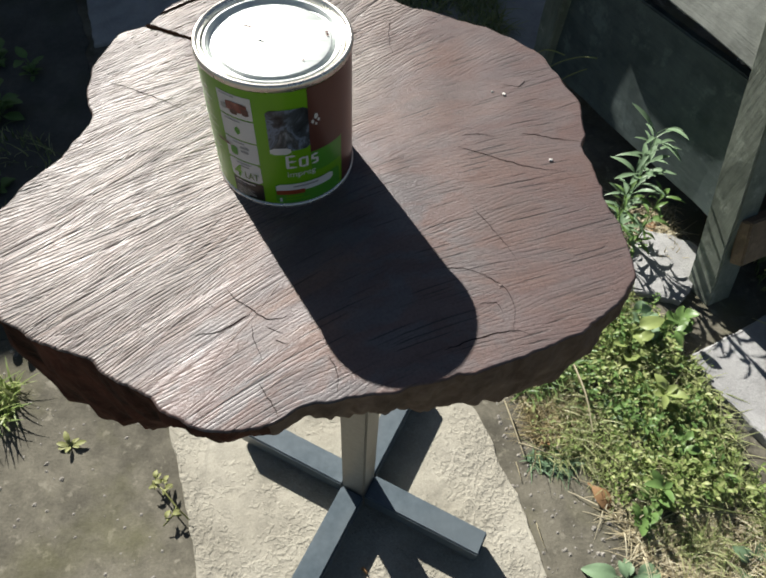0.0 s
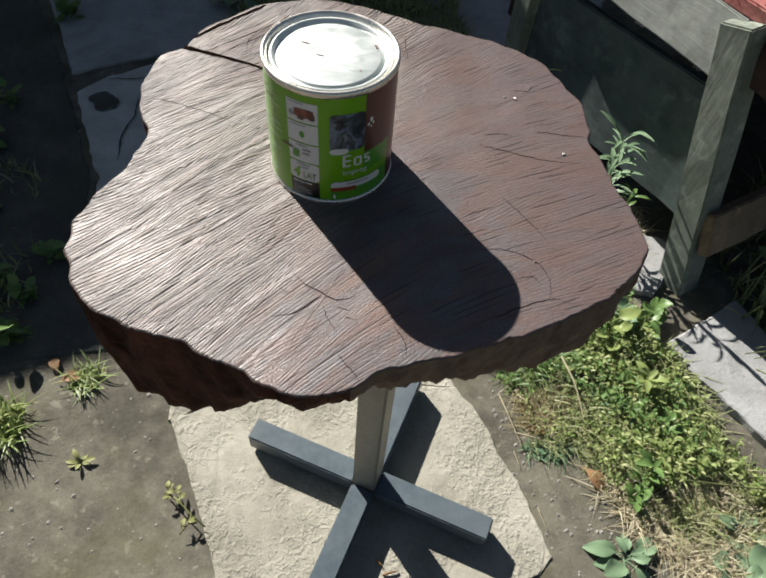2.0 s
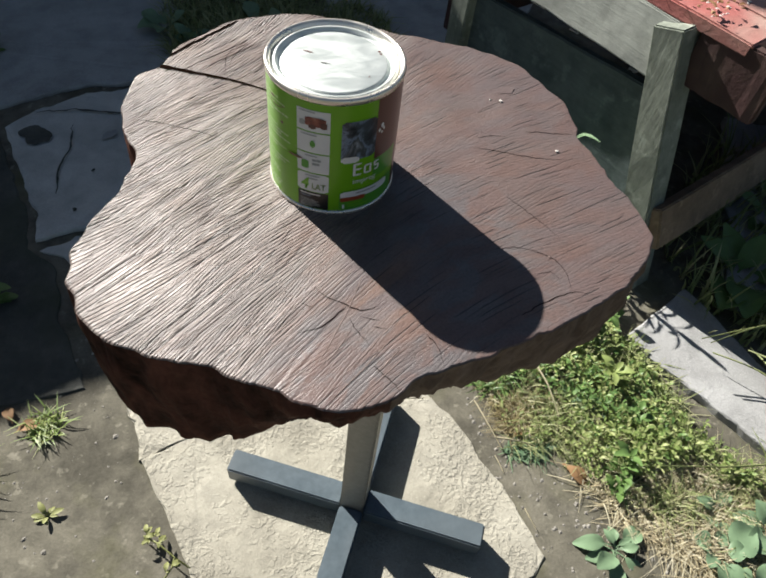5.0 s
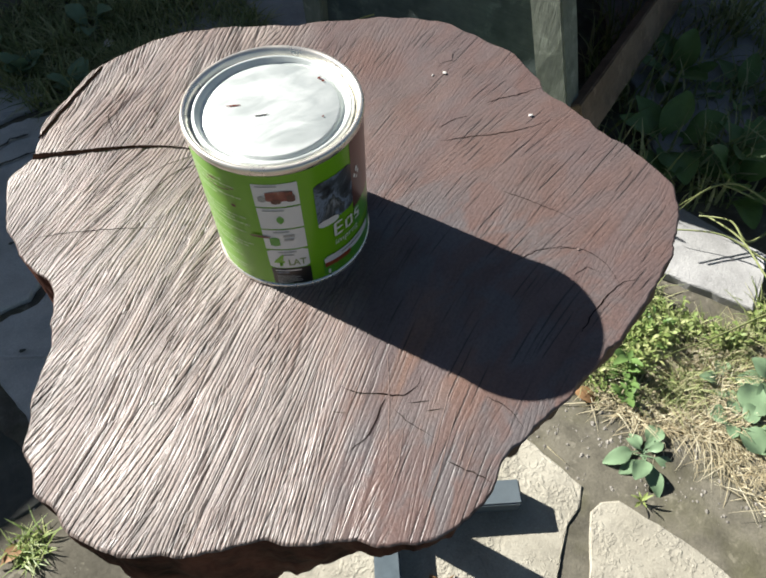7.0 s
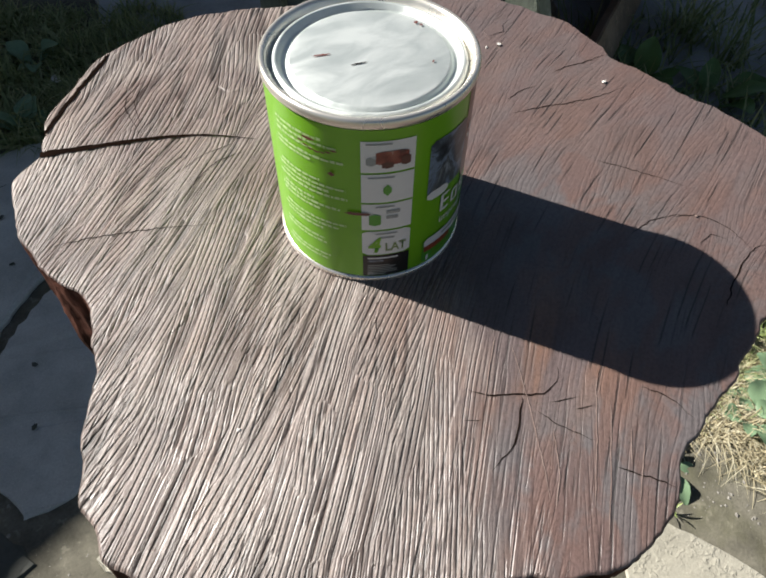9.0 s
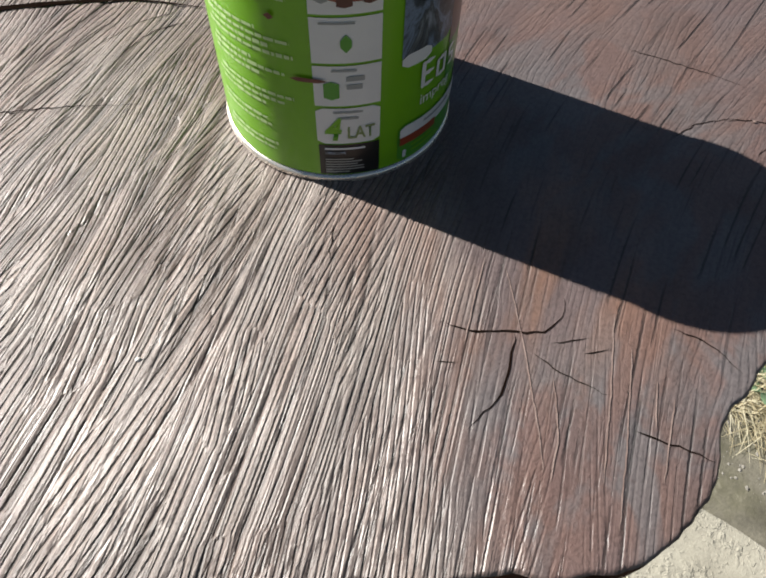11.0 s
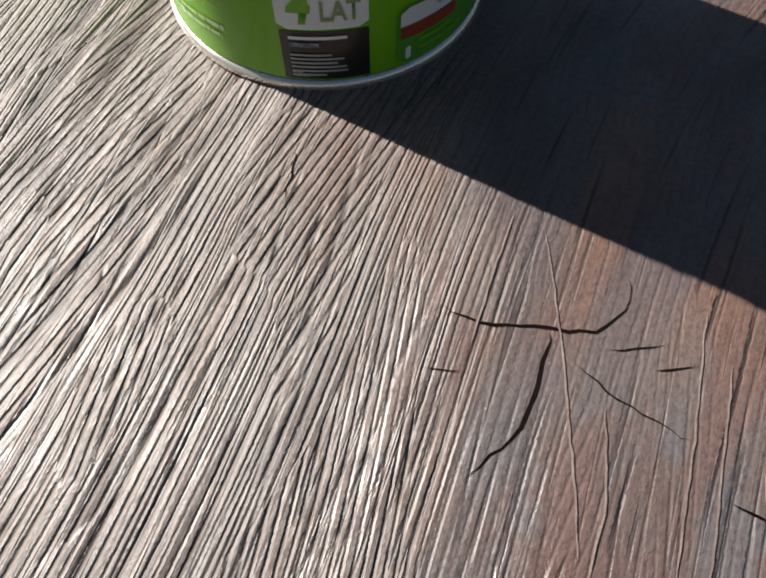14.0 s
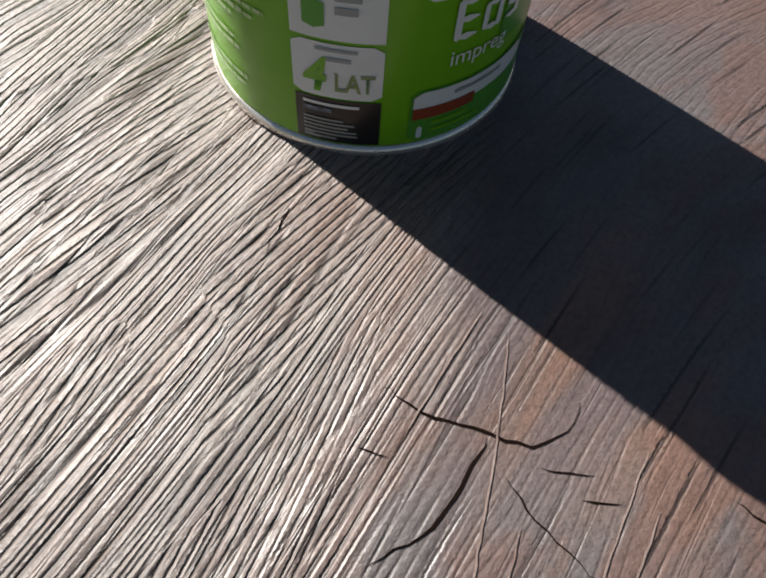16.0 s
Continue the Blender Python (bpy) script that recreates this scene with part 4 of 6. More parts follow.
def lathe(name, profile, material, parent, label="", n=96):
    """A turned shape from (radius, height) pairs."""
    verts, faces = [], []
    for r, z in profile:
        for i in range(n):
            a = 2 * math.pi * i / n
            verts.append((r * math.cos(a), r * math.sin(a), z))
    m = len(profile)
    for k in range(m - 1):
        for i in range(n):
            j = (i + 1) % n
            faces.append((k * n + i, k * n + j, (k + 1) * n + j, (k + 1) * n + i))
    if profile[0][0] < 0.001:
        faces.append(tuple(range(n))[::-1])
    if profile[-1][0] < 0.001:
        faces.append(tuple(range((m - 1) * n, m * n)))
    return link_mesh(name, verts, faces, material, parent, label, True)


H = TIN_H
lathe("body", [(0.0005, 0.002), (TIN_R - 0.004, 0.002), (TIN_R - 0.001, 0.0025), (TIN_R, 0.004), (TIN_R, H - 0.007), (TIN_R - 0.0006, H - 0.006)], TIN_MAT, can, "tin-plate wall")
lathe("bottom_rim", [(TIN_R - 0.002, 0.0012), (TIN_R - 0.001, 0.0002), (TIN_R + 0.0005, 0.0), (TIN_R + 0.0012, 0.0007), (TIN_R + 0.0013, 0.0022), (TIN_R + 0.0008, 0.0032), (TIN_R, 0.0036)], TIN_MAT, can, "rolled silver bottom rim")
lathe("top_rim", [(TIN_R - 0.001, H - 0.0058), (TIN_R + 0.0005, H - 0.0052), (TIN_R + 0.0012, H - 0.0042), (TIN_R + 0.0014, H - 0.0024), (TIN_R + 0.0011, H - 0.0009), (TIN_R + 0.0003, H - 0.0001),
                  (TIN_R - 0.0006, H), (TIN_R - 0.0016, H - 0.0006), (TIN_R - 0.0024, H - 0.002), (TIN_R - 0.0032, H - 0.0045), (TIN_R - 0.0040, H - 0.0052)], TIN_MAT, can, "rolled silver top rim")
LR = TIN_R - 0.0042
lid = lathe("lid", [(LR + 0.0006, H - 0.0058), (LR - 0.0006, H - 0.0030), (LR - 0.0016, H - 0.0022), (LR - 0.0028, H - 0.0026), (LR - 0.0036, H - 0.0050), (LR - 0.0052, H - 0.0056),
                    (LR - 0.0068, H - 0.0050), (LR - 0.0074, H - 0.0038), (LR - 0.0084, H - 0.0036), (0.020, H - 0.0033), (0.0005, H - 0.0032)], LID_MAT, can, "press-in silver lid wiped with thinned paint")


def wrapped(name, a0, a1, z0, z1, lift, material, parent, label="", corner=0.0):
    """A printed patch on the tin's wall; angles in degrees about the axis."""
    n = max(2, int(abs(a1 - a0) / 3))
    r = TIN_R + lift
    verts, faces = [], []
    for i in range(n + 1):
        a = radians(a0 + (a1 - a0) * i / n)
        e = 0.0
        if corner:
            d = min(i, n - i) / n * abs(a1 - a0) * radians(1) * r
            e = corner - math.sqrt(max(0.0, corner ** 2 - (corner - min(d, corner)) ** 2))
        for z in (z0 + e, z1 - e):
            verts.append((r * math.cos(a), r * math.sin(a), z))
        if i:
            faces.append((2 * i - 2, 2 * i, 2 * i + 1, 2 * i - 1))
    return link_mesh(name, verts, faces, material, parent, label, True)


def lettering(text, size, at, z, material, parent, name="lettering", lift=0.0012, shear=0.0, label="", bold=0.0, squeeze=1.0):
    """Letters of the built-in font, laid round the wall from the angle at."""
    cu = bpy.data.curves.new("letters", "FONT")
    cu.body, cu.size, cu.shear, cu.offset = text, size, shear, bold
    tmp = bpy.data.objects.new("letters", cu)
    scene.collection.objects.link(tmp)
    me = bpy.data.meshes.new_from_object(tmp.evaluated_get(bpy.context.evaluated_depsgraph_get()))
    bpy.data.objects.remove(tmp)
    r = TIN_R + lift
    for v in me.vertices:
        a = radians(at) + v.co.x * squeeze / r
        v.co = (r * math.cos(a), r * math.sin(a), z + v.co.y)
    me.materials.clear()
    me.materials.append(material)
    ob = new(name, me)
    ob.parent = parent
    return tagged(ob, label) if label else ob


L0, L1 = 0.0040, H - 0.0056
label = wrapped("label", 80, 440, L0, L1, 0.0003, GREEN_INK, can, "glossy green printed wrap")
# the white column of four panels and the black foot panel
A0, A1 = 230.4, 258.6
panel_h = 0.0172
for k in range(4):
    z0 = 0.0212 + k * (panel_h + 0.0011)
    wrapped("white_panel", A0, A1, z0, z0 + panel_h, 0.0006, WHITE_INK, label, "white printed panel", 0.0015 if k == 0 else 0)
wrapped("black_panel", A0 + 0.4, A1, 0.0046, 0.0205, 0.0006, BLACK_INK, label, "black printed panel")
lettering("4", 0.0150, 233.6, 0.0235, GREEN_INK, label, "number", 0.0009, 0.2, "", 0.00045, 0.78)
lettering("LAT", 0.0082, 243.6, 0.0240, OLIVE_INK, label, "lettering", 0.0009, 0.0, "", 0.00015, 0.74)


def bars(a0, a1, z, rows, gap, thick, material, seed, lift=0.0009, slope=0.0):
    rnd = random.Random(seed)
    for k in range(rows):
        s = rnd.uniform(0.45, 1.0)
        zz = z - k * gap
        wrapped("print_bar", a0, a0 + (a1 - a0) * s, zz, zz + thick, lift, material, label)


bars(241, 256, 0.0333, 1, 0.002, 0.0011, GREY_INK, 1)
bars(238, 251, 0.0362, 1, 0.002, 0.0009, GREY_INK, 2)
bars(233.5, 254, 0.0182, 1, 0.002, 0.0010, WHITE_INK, 6)
bars(233.5, 256, 0.0128, 6, 0.00135, 0.00065, GREY_INK, 3)
bars(233.5, 240, 0.0070, 2, 0.0012, 0.0009, GREY_INK, 14)
bars(233.5, 243, 0.0158, 1, 0.0012, 0.0014, PHOTO_INK, 15)
bars(244, 257, 0.0505, 2, 0.0035, 0.0020, GREY_INK, 4)
wrapped("bucket_mark", 234.5, 241, 0.0425, 0.0505, 0.0009, DEEP_GREEN_INK, label, "small green bucket mark", 0.001)
bars(238, 251, 0.0545, 1, 0.002, 0.0009, GREY_INK, 5)
wrapped("drop_mark", 242, 246.5, 0.0620, 0.0690, 0.0009, DEEP_GREEN_INK, label, "small green drop mark", 0.0022)
bars(234, 256, 0.0727, 1, 0.002, 0.0008, GREY_INK, 7)
wrapped("picture_mark", 238, 255, 0.0805, 0.0880, 0.0009, PICTURE_INK, label, "red-brown printed picture", 0.0008)
wrapped("picture_mark", 241, 247, 0.0785, 0.0822, 0.0010, BROWN_INK, label, "dark brown printed picture", 0.0006)
wrapped("picture_mark", 251, 256, 0.0795, 0.0850, 0.0011, BROWN_INK, label, "dark brown printed picture", 0.0006)
wrapped("picture_mark", 233, 238, 0.0800, 0.0850, 0.0009, GREY_INK, label, "grey printed picture", 0.001)
bars(233, 256, 0.0915, 1, 0.002, 0.0008, GREY_INK, 8)
# fine white copy on the green, left unreadable
rnd = random.Random(9)
for z in (0.0895, 0.0865, 0.0835, 0.0790, 0.0765, 0.0660, 0.0632, 0.0604, 0.0576, 0.0530, 0.0502, 0.0474, 0.0400, 0.0372, 0.0344, 0.0270, 0.0242, 0.0150, 0.0122):
    a = 176 + rnd.uniform(0, 4)
    end = 176 + rnd.uniform(26, 47)
    while a < end:
        b = a + rnd.uniform(1.2, 5.5)
        wrapped("print_bar", a, min(b, end), z, z + rnd.uniform(0.0011, 0.0016), 0.0006, COPY_INK, label)
        a = b + 0.7
# the face of the label
wrapped("photo", 268, 299, 0.0530, 0.0860, 0.0006, PHOTO_INK, label, "dark printed photograph", 0.002)
wrapped("photo_band", 268, 284, 0.0505, 0.0560, 0.0009, WHITE_INK, label, "pale foot of the photograph", 0.0015)
wrapped("brown_field", 299, 395, 0.0480, L1, 0.0005, BROWN_INK, label, "dark brown printed wood field")
wrapped("brown_foot", 330, 395, L0, 0.0480, 0.0005, BROWN_INK, label, "dark brown printed wood field")
wrapped("deep_green_field", 299, 330, 0.0300, 0.0480, 0.0005, DEEP_GREEN_INK, label, "deeper green printed field")
for a, z, s in ((301, 0.071, 1.0), (303.5, 0.074, 1.3), (306, 0.0715, 0.9), (304, 0.069, 0.8)):
    wrapped("white_spray", a, a + 2.4 * s, z, z + 0.0036 * s, 0.0008, WHITE_INK, label, "white printed splash", 0.0012)
# the title, drawn as plain strokes
def stroke(a0, a1, z0, z1):
    wrapped("title_stroke", a0, a1, z0, z1, 0.0009, WHITE_INK, label, "white printed title stroke", 0.0008)


stroke(279, 281.4, 0.0375, 0.0495)
for z in (0.0375, 0.0426, 0.0475):
    stroke(279.6, 287, z, z + 0.0021)
stroke(289, 291, 0.0380, 0.0460)
stroke(289.4, 296.2, 0.0375, 0.0394)
stroke(289.4, 296.2, 0.0446, 0.0465)
stroke(294.5, 296.6, 0.0375, 0.0465)
for a, z in ((299, 0.0375), (299, 0.0412), (299, 0.0448)):
    stroke(a, a + 6, z, z + 0.0019)
stroke(299, 301, 0.0418, 0.0462)
stroke(303, 305, 0.0380, 0.0426)
lettering("impreg", 0.0070, 279, 0.0300, WHITE_INK, label, "lettering", 0.0009)
wrapped("info_frame", 268, 326, 0.0048, 0.0235, 0.0006, DEEP_GREEN_INK, label, "deep green information band", 0.002)
wrapped("white_band", 269, 318, 0.0160, 0.0230, 0.0009, WHITE_INK, label, "white information band", 0.0015)
wrapped("red_band", 269, 292, 0.0135, 0.0175, 0.0011, RED_INK, label, "red-brown colour band")
bars(283, 312, 0.0200, 1, 0.002, 0.0013, GREY_INK, 12, 0.0011)
bars(276, 300, 0.0105, 2, 0.0028, 0.0012, GREEN_INK, 13)
wrapped("arrow_mark", 271, 273, 0.0060, 0.0105, 0.0009, WHITE_INK, label, "small white mark", 0.0006)
# drips and smears of stain
wrapped("smear", 221, 236, 0.0500, 0.0517, 0.0013, SMEAR_MAT, label, "red-brown drip of stain", 0.0008)
wrapped("smear", 199, 207, 0.0885, 0.0905, 0.0013, SMEAR_MAT, label, "dark drip of stain under the rim", 0.0009)
for k in range(7):
    wrapped("smear", 196 + 3.2 * k, 199.4 + 3.2 * k, 0.0868 - 0.0035 * math.sin(math.pi * (k + 0.5) / 7), 0.0878 - 0.0035 * math.sin(math.pi * (k + 0.5) / 7), 0.0012, SMEAR_MAT, label, "thin dark run of stain under the rim", 0.0003)
wrapped("smear", 213, 217, 0.0720, 0.0745, 0.0013, SMEAR_MAT, label, "red-brown spot of stain", 0.0011)


def lid_mark(x, y, w, h, turn, material, label_text, name="smear"):
    c, s = math.cos(turn), math.sin(turn)
    n = 10
    verts = [(x, y, H - 0.0029)]
    for i in range(n):
        a = 2 * math.pi * i / n
        px, py = w / 2 * math.cos(a), h / 2 * math.sin(a)
        verts.append((x + px * c - py * s, y + px * s + py * c, H - 0.0029))
    link_mesh(name, verts, [(0, i + 1, (i + 1) % n + 1) for i in range(n)], material, lid, label_text)


lid_mark(-0.0180, 0.0115, 0.0085, 0.0010, -0.40, SMEAR_MAT, "thin red-brown streak")
lid_mark(-0.0078, -0.0030, 0.0078, 0.0008, -0.30, CRACK_MAT, "thin dark scratch")
lid_mark(0.0320, 0.0085, 0.0022, 0.0018, 0.2, SMEAR_MAT, "small dark spot")
lid_mark(0.0328, 0.0055, 0.0018, 0.0016, 0.2, SMEAR_MAT, "small dark spot")
lid_mark(0.020, -0.0200, 0.0014, 0.0010, 0.2, SMEAR_MAT, "small dark spot")


# ---- small crumbs on the table ----
def crumb(x, y, size, material, label_text, seed):
    rnd_ = random.Random(seed)
    bm = bmesh.new()
    bmesh.ops.create_icosphere(bm, subdivisions=1, radius=size / 2)
    for v in bm.verts:
        v.co *= rnd_.uniform(0.6, 1.3)
        v.co.z *= 0.6
    ob = part("wood_chip", bm, material)
    ob.location = (x, y, HT + float(top_relief(np.array([x]), np.array([y]))[0]) + size * 0.2)
    return tagged(ob, label_text, "wood chip", "crumbs on the table")


crumb(0.190, 0.343, 0.0034, FLAKE_MAT, "tiny white crumb on the table", 1)
crumb(0.161, 0.416, 0.0036, FLAKE_MAT, "tiny white crumb on the table", 2)
crumb(0.152, 0.419, 0.0022, FLAKE_MAT, "tiny white crumb on the table", 3)
crumb(0.143, 0.228, 0.0020, SCRATCH_MAT, "tiny pale brown crumb on the table", 4)
crumb(-0.130, 0.261, 0.0018, FLAKE_MAT, "tiny pale brown crumb on the table", 5)


# ---- the old wooden bench behind the table ----
bench = thing("garden_bench", (0.70, 0.90, 0), "old weathered grey wooden bench frame with peeling red paint on top", "bench")


def bench_part(name, a, b, w, h, material, label_text, up=(0, 0, 1), seed=0, bevel=0.003, wob=0.0015):
    o = Vector((0.70, 0.90, 0))
    return part(name, beam_bm(Vector(a) - o, Vector(b) - o, w, h, up, bevel, 8, wob, seed), material, bench, label_text)


POST_LEAN = Vector((-0.115, 0.275, 1.0)).normalized()
P1 = Vector((0.772, 0.778, 0.0))
P2 = Vector((0.468, 1.395, 0.0))
UP = Vector((0, 0, 1))
R1, R2 = P1 + POST_LEAN * 0.495, P2 + UP * 0.475
FRONT = (R2 - R1).normalized()
OUT = FRONT.cross(POST_LEAN).normalized()
IN = -OUT if OUT.x < 0 else OUT
bench_part("post", P1 - POST_LEAN * 0.02, P1 + POST_LEAN * 0.563, 0.062, 0.062, GREY_WOOD, "weathered grey square post with nail holes", FRONT, 1)
bench_part("post", P2 - UP * 0.02 + IN * 0.016, P2 + UP * 0.54 + IN * 0.016, 0.055, 0.055, GREY_WOOD, "weathered grey square post", FRONT, 2)
bench_part("front_rail", R1 + POST_LEAN * 0.012 + FRONT * 0.012, R2 + POST_LEAN * 0.012 + FRONT * 0.02, 0.026, 0.110, GREY_RAIL, "grey weathered front rail with scratches", POST_LEAN + IN * 0.20, 3)
bench_part("lower_board", P1 + POST_LEAN * 0.275 + IN * 0.018, P2 + UP * 0.215 + IN * 0.026, 0.022, 0.285, GREEN_BOARD, "faded green-grey board under the rail", POST_LEAN, 4)
for k in range(9):
    s = Vector((IN.x, IN.y, 0)).normalized() * (0.055 + 0.105 * k)
    bench_part("seat_plank", R1 + POST_LEAN * 0.083 + s - FRONT * 0.14, R2 + POST_LEAN * 0.083 + s + FRONT * 0.06, 0.098, 0.026, RED_PAINT, "plank with peeling faded red paint", (0, 0, 1), 10 + k)
# side board: its shade is in the paint colour
bench_part("side_board", R1 + POST_LEAN * 0.03 - FRONT * 0.03 + IN * 0.02, R1 + POST_LEAN * 0.03 - FRONT * 0.19 + IN * 0.02, 0.024, 0.12, SHADED_RED, "dull red painted board beside the post, shade put into its colour", POST_LEAN, 28)
for k in range(2):
    q = (P1, P2)[k] + Vector((IN.x, IN.y, 0)).normalized() * 0.90
    bench_part("rear_post", q, q + UP * 0.56, 0.055, 0.05, GREY_WOOD, "weathered grey rear post", FRONT, 20 + k)
bench_part("end_board", P2 + UP * 0.37 - IN * 0.005 + FRONT * 0.035, P2 + UP * 0.37 + IN * 0.85 + FRONT * 0.035, 0.022, 0.27, SHADED_RED, "dark brown end board under the seat", (0, 0, 1), 33)
# added boarding at the rear, there to keep the bench inside dark
back = Vector((IN.x, IN.y, 0)).normalized() * 0.93
bench_part("rear_blocker", P1 + back + UP * 0.28, P2 + back + UP * 0.28, 0.024, 0.50, SHADED_RED, "dark brown boarding added at the rear to keep light out of the bench", (0, 0, 1), 29)
bench_part("brace", (0.76, 0.772, 0.155), (1.56, 1.212, 0.05), 0.094, 0.028, BROWN_PLANK, "brown plank fixed against the foot of the post", (0.50, -0.82, 0.43), 30)
bench_part("side_rail", R1 + IN * 0.04, R1 + IN * 0.42, 0.025, 0.09, BROWN_PLANK, "dark side rail", POST_LEAN, 31)
for i, (f, d, l) in enumerate(((0.28, 0.03, 0.05), (0.50, 0.02, 0.02), (0.80, 0.02, 0.02))):
    c = R1.lerp(R2, 1 - f) - POST_LEAN * 0.085 + IN * (0.03 + d)
    part("paint_flake", beam_bm(c - Vector((0.70, 0.90, 0)) - FRONT * l / 2, c - Vector((0.70, 0.90, 0)) + FRONT * l / 2, 0.02, 0.004, (0, 0, 1), 0.0006, 3, 0.002, 50 + i), FLAKE_MAT, bench, "pale flake of old paint")



def seat_litter(name, n, material, label_text, seed, size):
    """Flakes of paint and dry bits lying on the front of the seat."""
    rnd_ = random.Random(seed)
    verts, faces = [], []
    base = R1 + POST_LEAN * 0.083 + UP * 0.0135
    inward = Vector((IN.x, IN.y, 0)).normalized()
    for i in range(n):
        p = base + FRONT * rnd_.uniform(-0.06, 0.45) + inward * (0.02 + 0.16 * rnd_.random() ** 1.6)
        a, l = rnd_.uniform(0, 6.3), rnd_.uniform(*size)
        d = Vector((math.cos(a), math.sin(a), 0)) * l
        e = Vector((-d.y, d.x, 0)) * rnd_.uniform(0.3, 0.8)
        lift = UP * l * rnd_.uniform(0.15, 0.5)
        b = len(verts)
        verts += [p - d - e, p + d - e * 0.6, p + d * 0.8 + e, p - d * 0.7 + e * 0.8, p - d * 0.2 + lift]
        faces += [(b, b + 1, b + 4), (b + 1, b + 2, b + 4), (b + 2, b + 3, b + 4), (b + 3, b, b + 4), (b + 3, b + 2, b + 1, b)]
    return tagged(link_mesh(name, verts, faces, material), label_text, "litter", kind="stuff")


seat_litter("paint_flakes", 130, FLAKE_MAT, "pale paint flakes lying on the red bench seat", 81, (0.002, 0.006))
seat_litter("dry_litter", 220, DEAD_LEAF_MAT, "brown dry leaf bits lying on the red bench seat", 82, (0.003, 0.008))


# ---- plants ----
def blades(name, spots, material, label_text, seed, height=(0.02, 0.06), width=0.0022, lean=0.8, category="grass", segs=4):
    """Many thin bent blades at the given (x, y) places, as one growth."""
    rnd_ = np.random.RandomState(seed)
    n = len(spots)
    verts, faces = [], []
    for i in range(n):
        x, y = spots[i][:2]
        k = spots[i][2] if len(spots[i]) > 2 else 1.0
        z0 = ground_z(x, y) - 0.002
        a = rnd_.uniform(0, 2 * math.pi)
        hgt = rnd_.uniform(*height) * k
        ln = rnd_.uniform(0.15, lean)
        w = width * rnd_.uniform(0.6, 1.3)
        d = np.array([math.cos(a), math.sin(a)])
        s = np.array([-d[1], d[0]]) * w
        base = len(verts)
        for j in range(segs + 1):
            f = j / segs
            out = hgt * ln * f ** 1.7
            up = hgt * (f - 0.35 * ln * f ** 2.2)
            p = np.array([x, y]) + d * out
            ww = s * (1 - f ** 2 * 0.9)
            verts.append((p[0] - ww[0], p[1] - ww[1], z0 + up))
            verts.append((p[0] + ww[0], p[1] + ww[1], z0 + up))
            if j:
                b = base + 2 * j
                faces.append((b - 2, b - 1, b + 1, b))
    ob = link_mesh(name, verts, faces, material, None, "", True)
    return tagged(ob, label_text, category, kind="stuff")


def leaf_verts(length, width, curl, n=6, lobes=0.0):
    """One pointed leaf along x, folded at its midrib."""
    vs, fs = [], []
    for i in range(n + 1):
        f = i / n
        g = max(0.0, (f - 0.18) / 0.82)
        w = max(length * 0.02, width * math.sin(math.pi * min(1, g * 0.96 + 0.02)) ** 0.75 / 2 * (1 + lobes * math.sin(f * 22)))
        w *= 1.0 if i < n else 0.15
        z = length * (curl * f - curl * 1.3 * f * f)
        vs += [(length * f, -w, z + w * 0.35), (length * f, 0, z), (length * f, w, z + w * 0.35)]
        if i:
            b = 3 * i
            fs += [(b - 3, b - 2, b + 1, b), (b - 2, b - 1, b + 2, b + 1)]
    return vs, fs


def broad_leaf(length, width, rnd_, n=10):
    """A stalked oval leaf with a sunk midrib, a wavy edge and a drooping tip."""
    up, droop, ph = rnd_.uniform(0.15, 0.6), rnd_.uniform(0.3, 0.9), rnd_.uniform(0, 6)
    vs, fs = [], []
    for i in range(n + 1):
        f = i / n
        g = max(0.0, (f - 0.32) / 0.68)
        w = max(length * 0.018, width / 2 * max(0.0, math.sin(math.pi * min(0.985, g ** 0.85))) ** 0.65)
        z = length * (up * f - droop * f * f * 0.8)
        e1, e2 = (w * (0.28 + 0.22 * math.sin(f * 9 + ph + q)) for q in (0, 2.1))
        bend = length * 0.08 * math.sin(f * 2.5 + ph)
        vs += [(length * f, bend - w, z + e1), (length * f, bend - w * 0.5, z + w * 0.16), (length * f, bend, z), (length * f, bend + w * 0.5, z + w * 0.16), (length * f, bend + w, z + e2)]
        if i:
            b = 5 * i
            fs += [(b - 5 + k, b - 4 + k, b + 1 + k, b + k) for k in range(4)]
    return vs, fs


def in_poly(x, y, poly):
    inside = False
    for (x0, y0), (x1, y1) in zip(poly, poly[1:] + poly[:1]):
        if (y0 > y) != (y1 > y) and x < (x1 - x0) * (y - y0) / (y1 - y0) + x0:
            inside = not inside
    return inside


def scatter(poly, n, seed, clump=0.0, lo=0.0):
    rnd_ = random.Random(seed)
    xs, ys = [p[0] for p in poly], [p[1] for p in poly]
    out = []
    while len(out) < n:
        x, y = rnd_.uniform(min(xs), max(xs)), rnd_.uniform(min(ys), max(ys))
        if in_poly(x, y, poly) and rnd_.random() < float(vnoise(x * 16, y * 16, seed)) ** clump + lo:
            out.append((x, y, 0.6 + 0.8 * float(vnoise(x * 11, y * 11, seed + 5))))
    return out


LAWN = [(0.352, 0.53), (0.36, 0.40), (0.44, 0.395), (0.475, 0.33), (0.54, 0.25), (0.64, 0.20), (0.66, 0.05), (0.95, 0.00), (1.0, 0.28), (0.80, 0.285), (0.735, 0.31),
        (0.69, 0.39), (0.622, 0.57), (0.66, 0.66), (0.60, 0.76), (0.45, 0.70)]
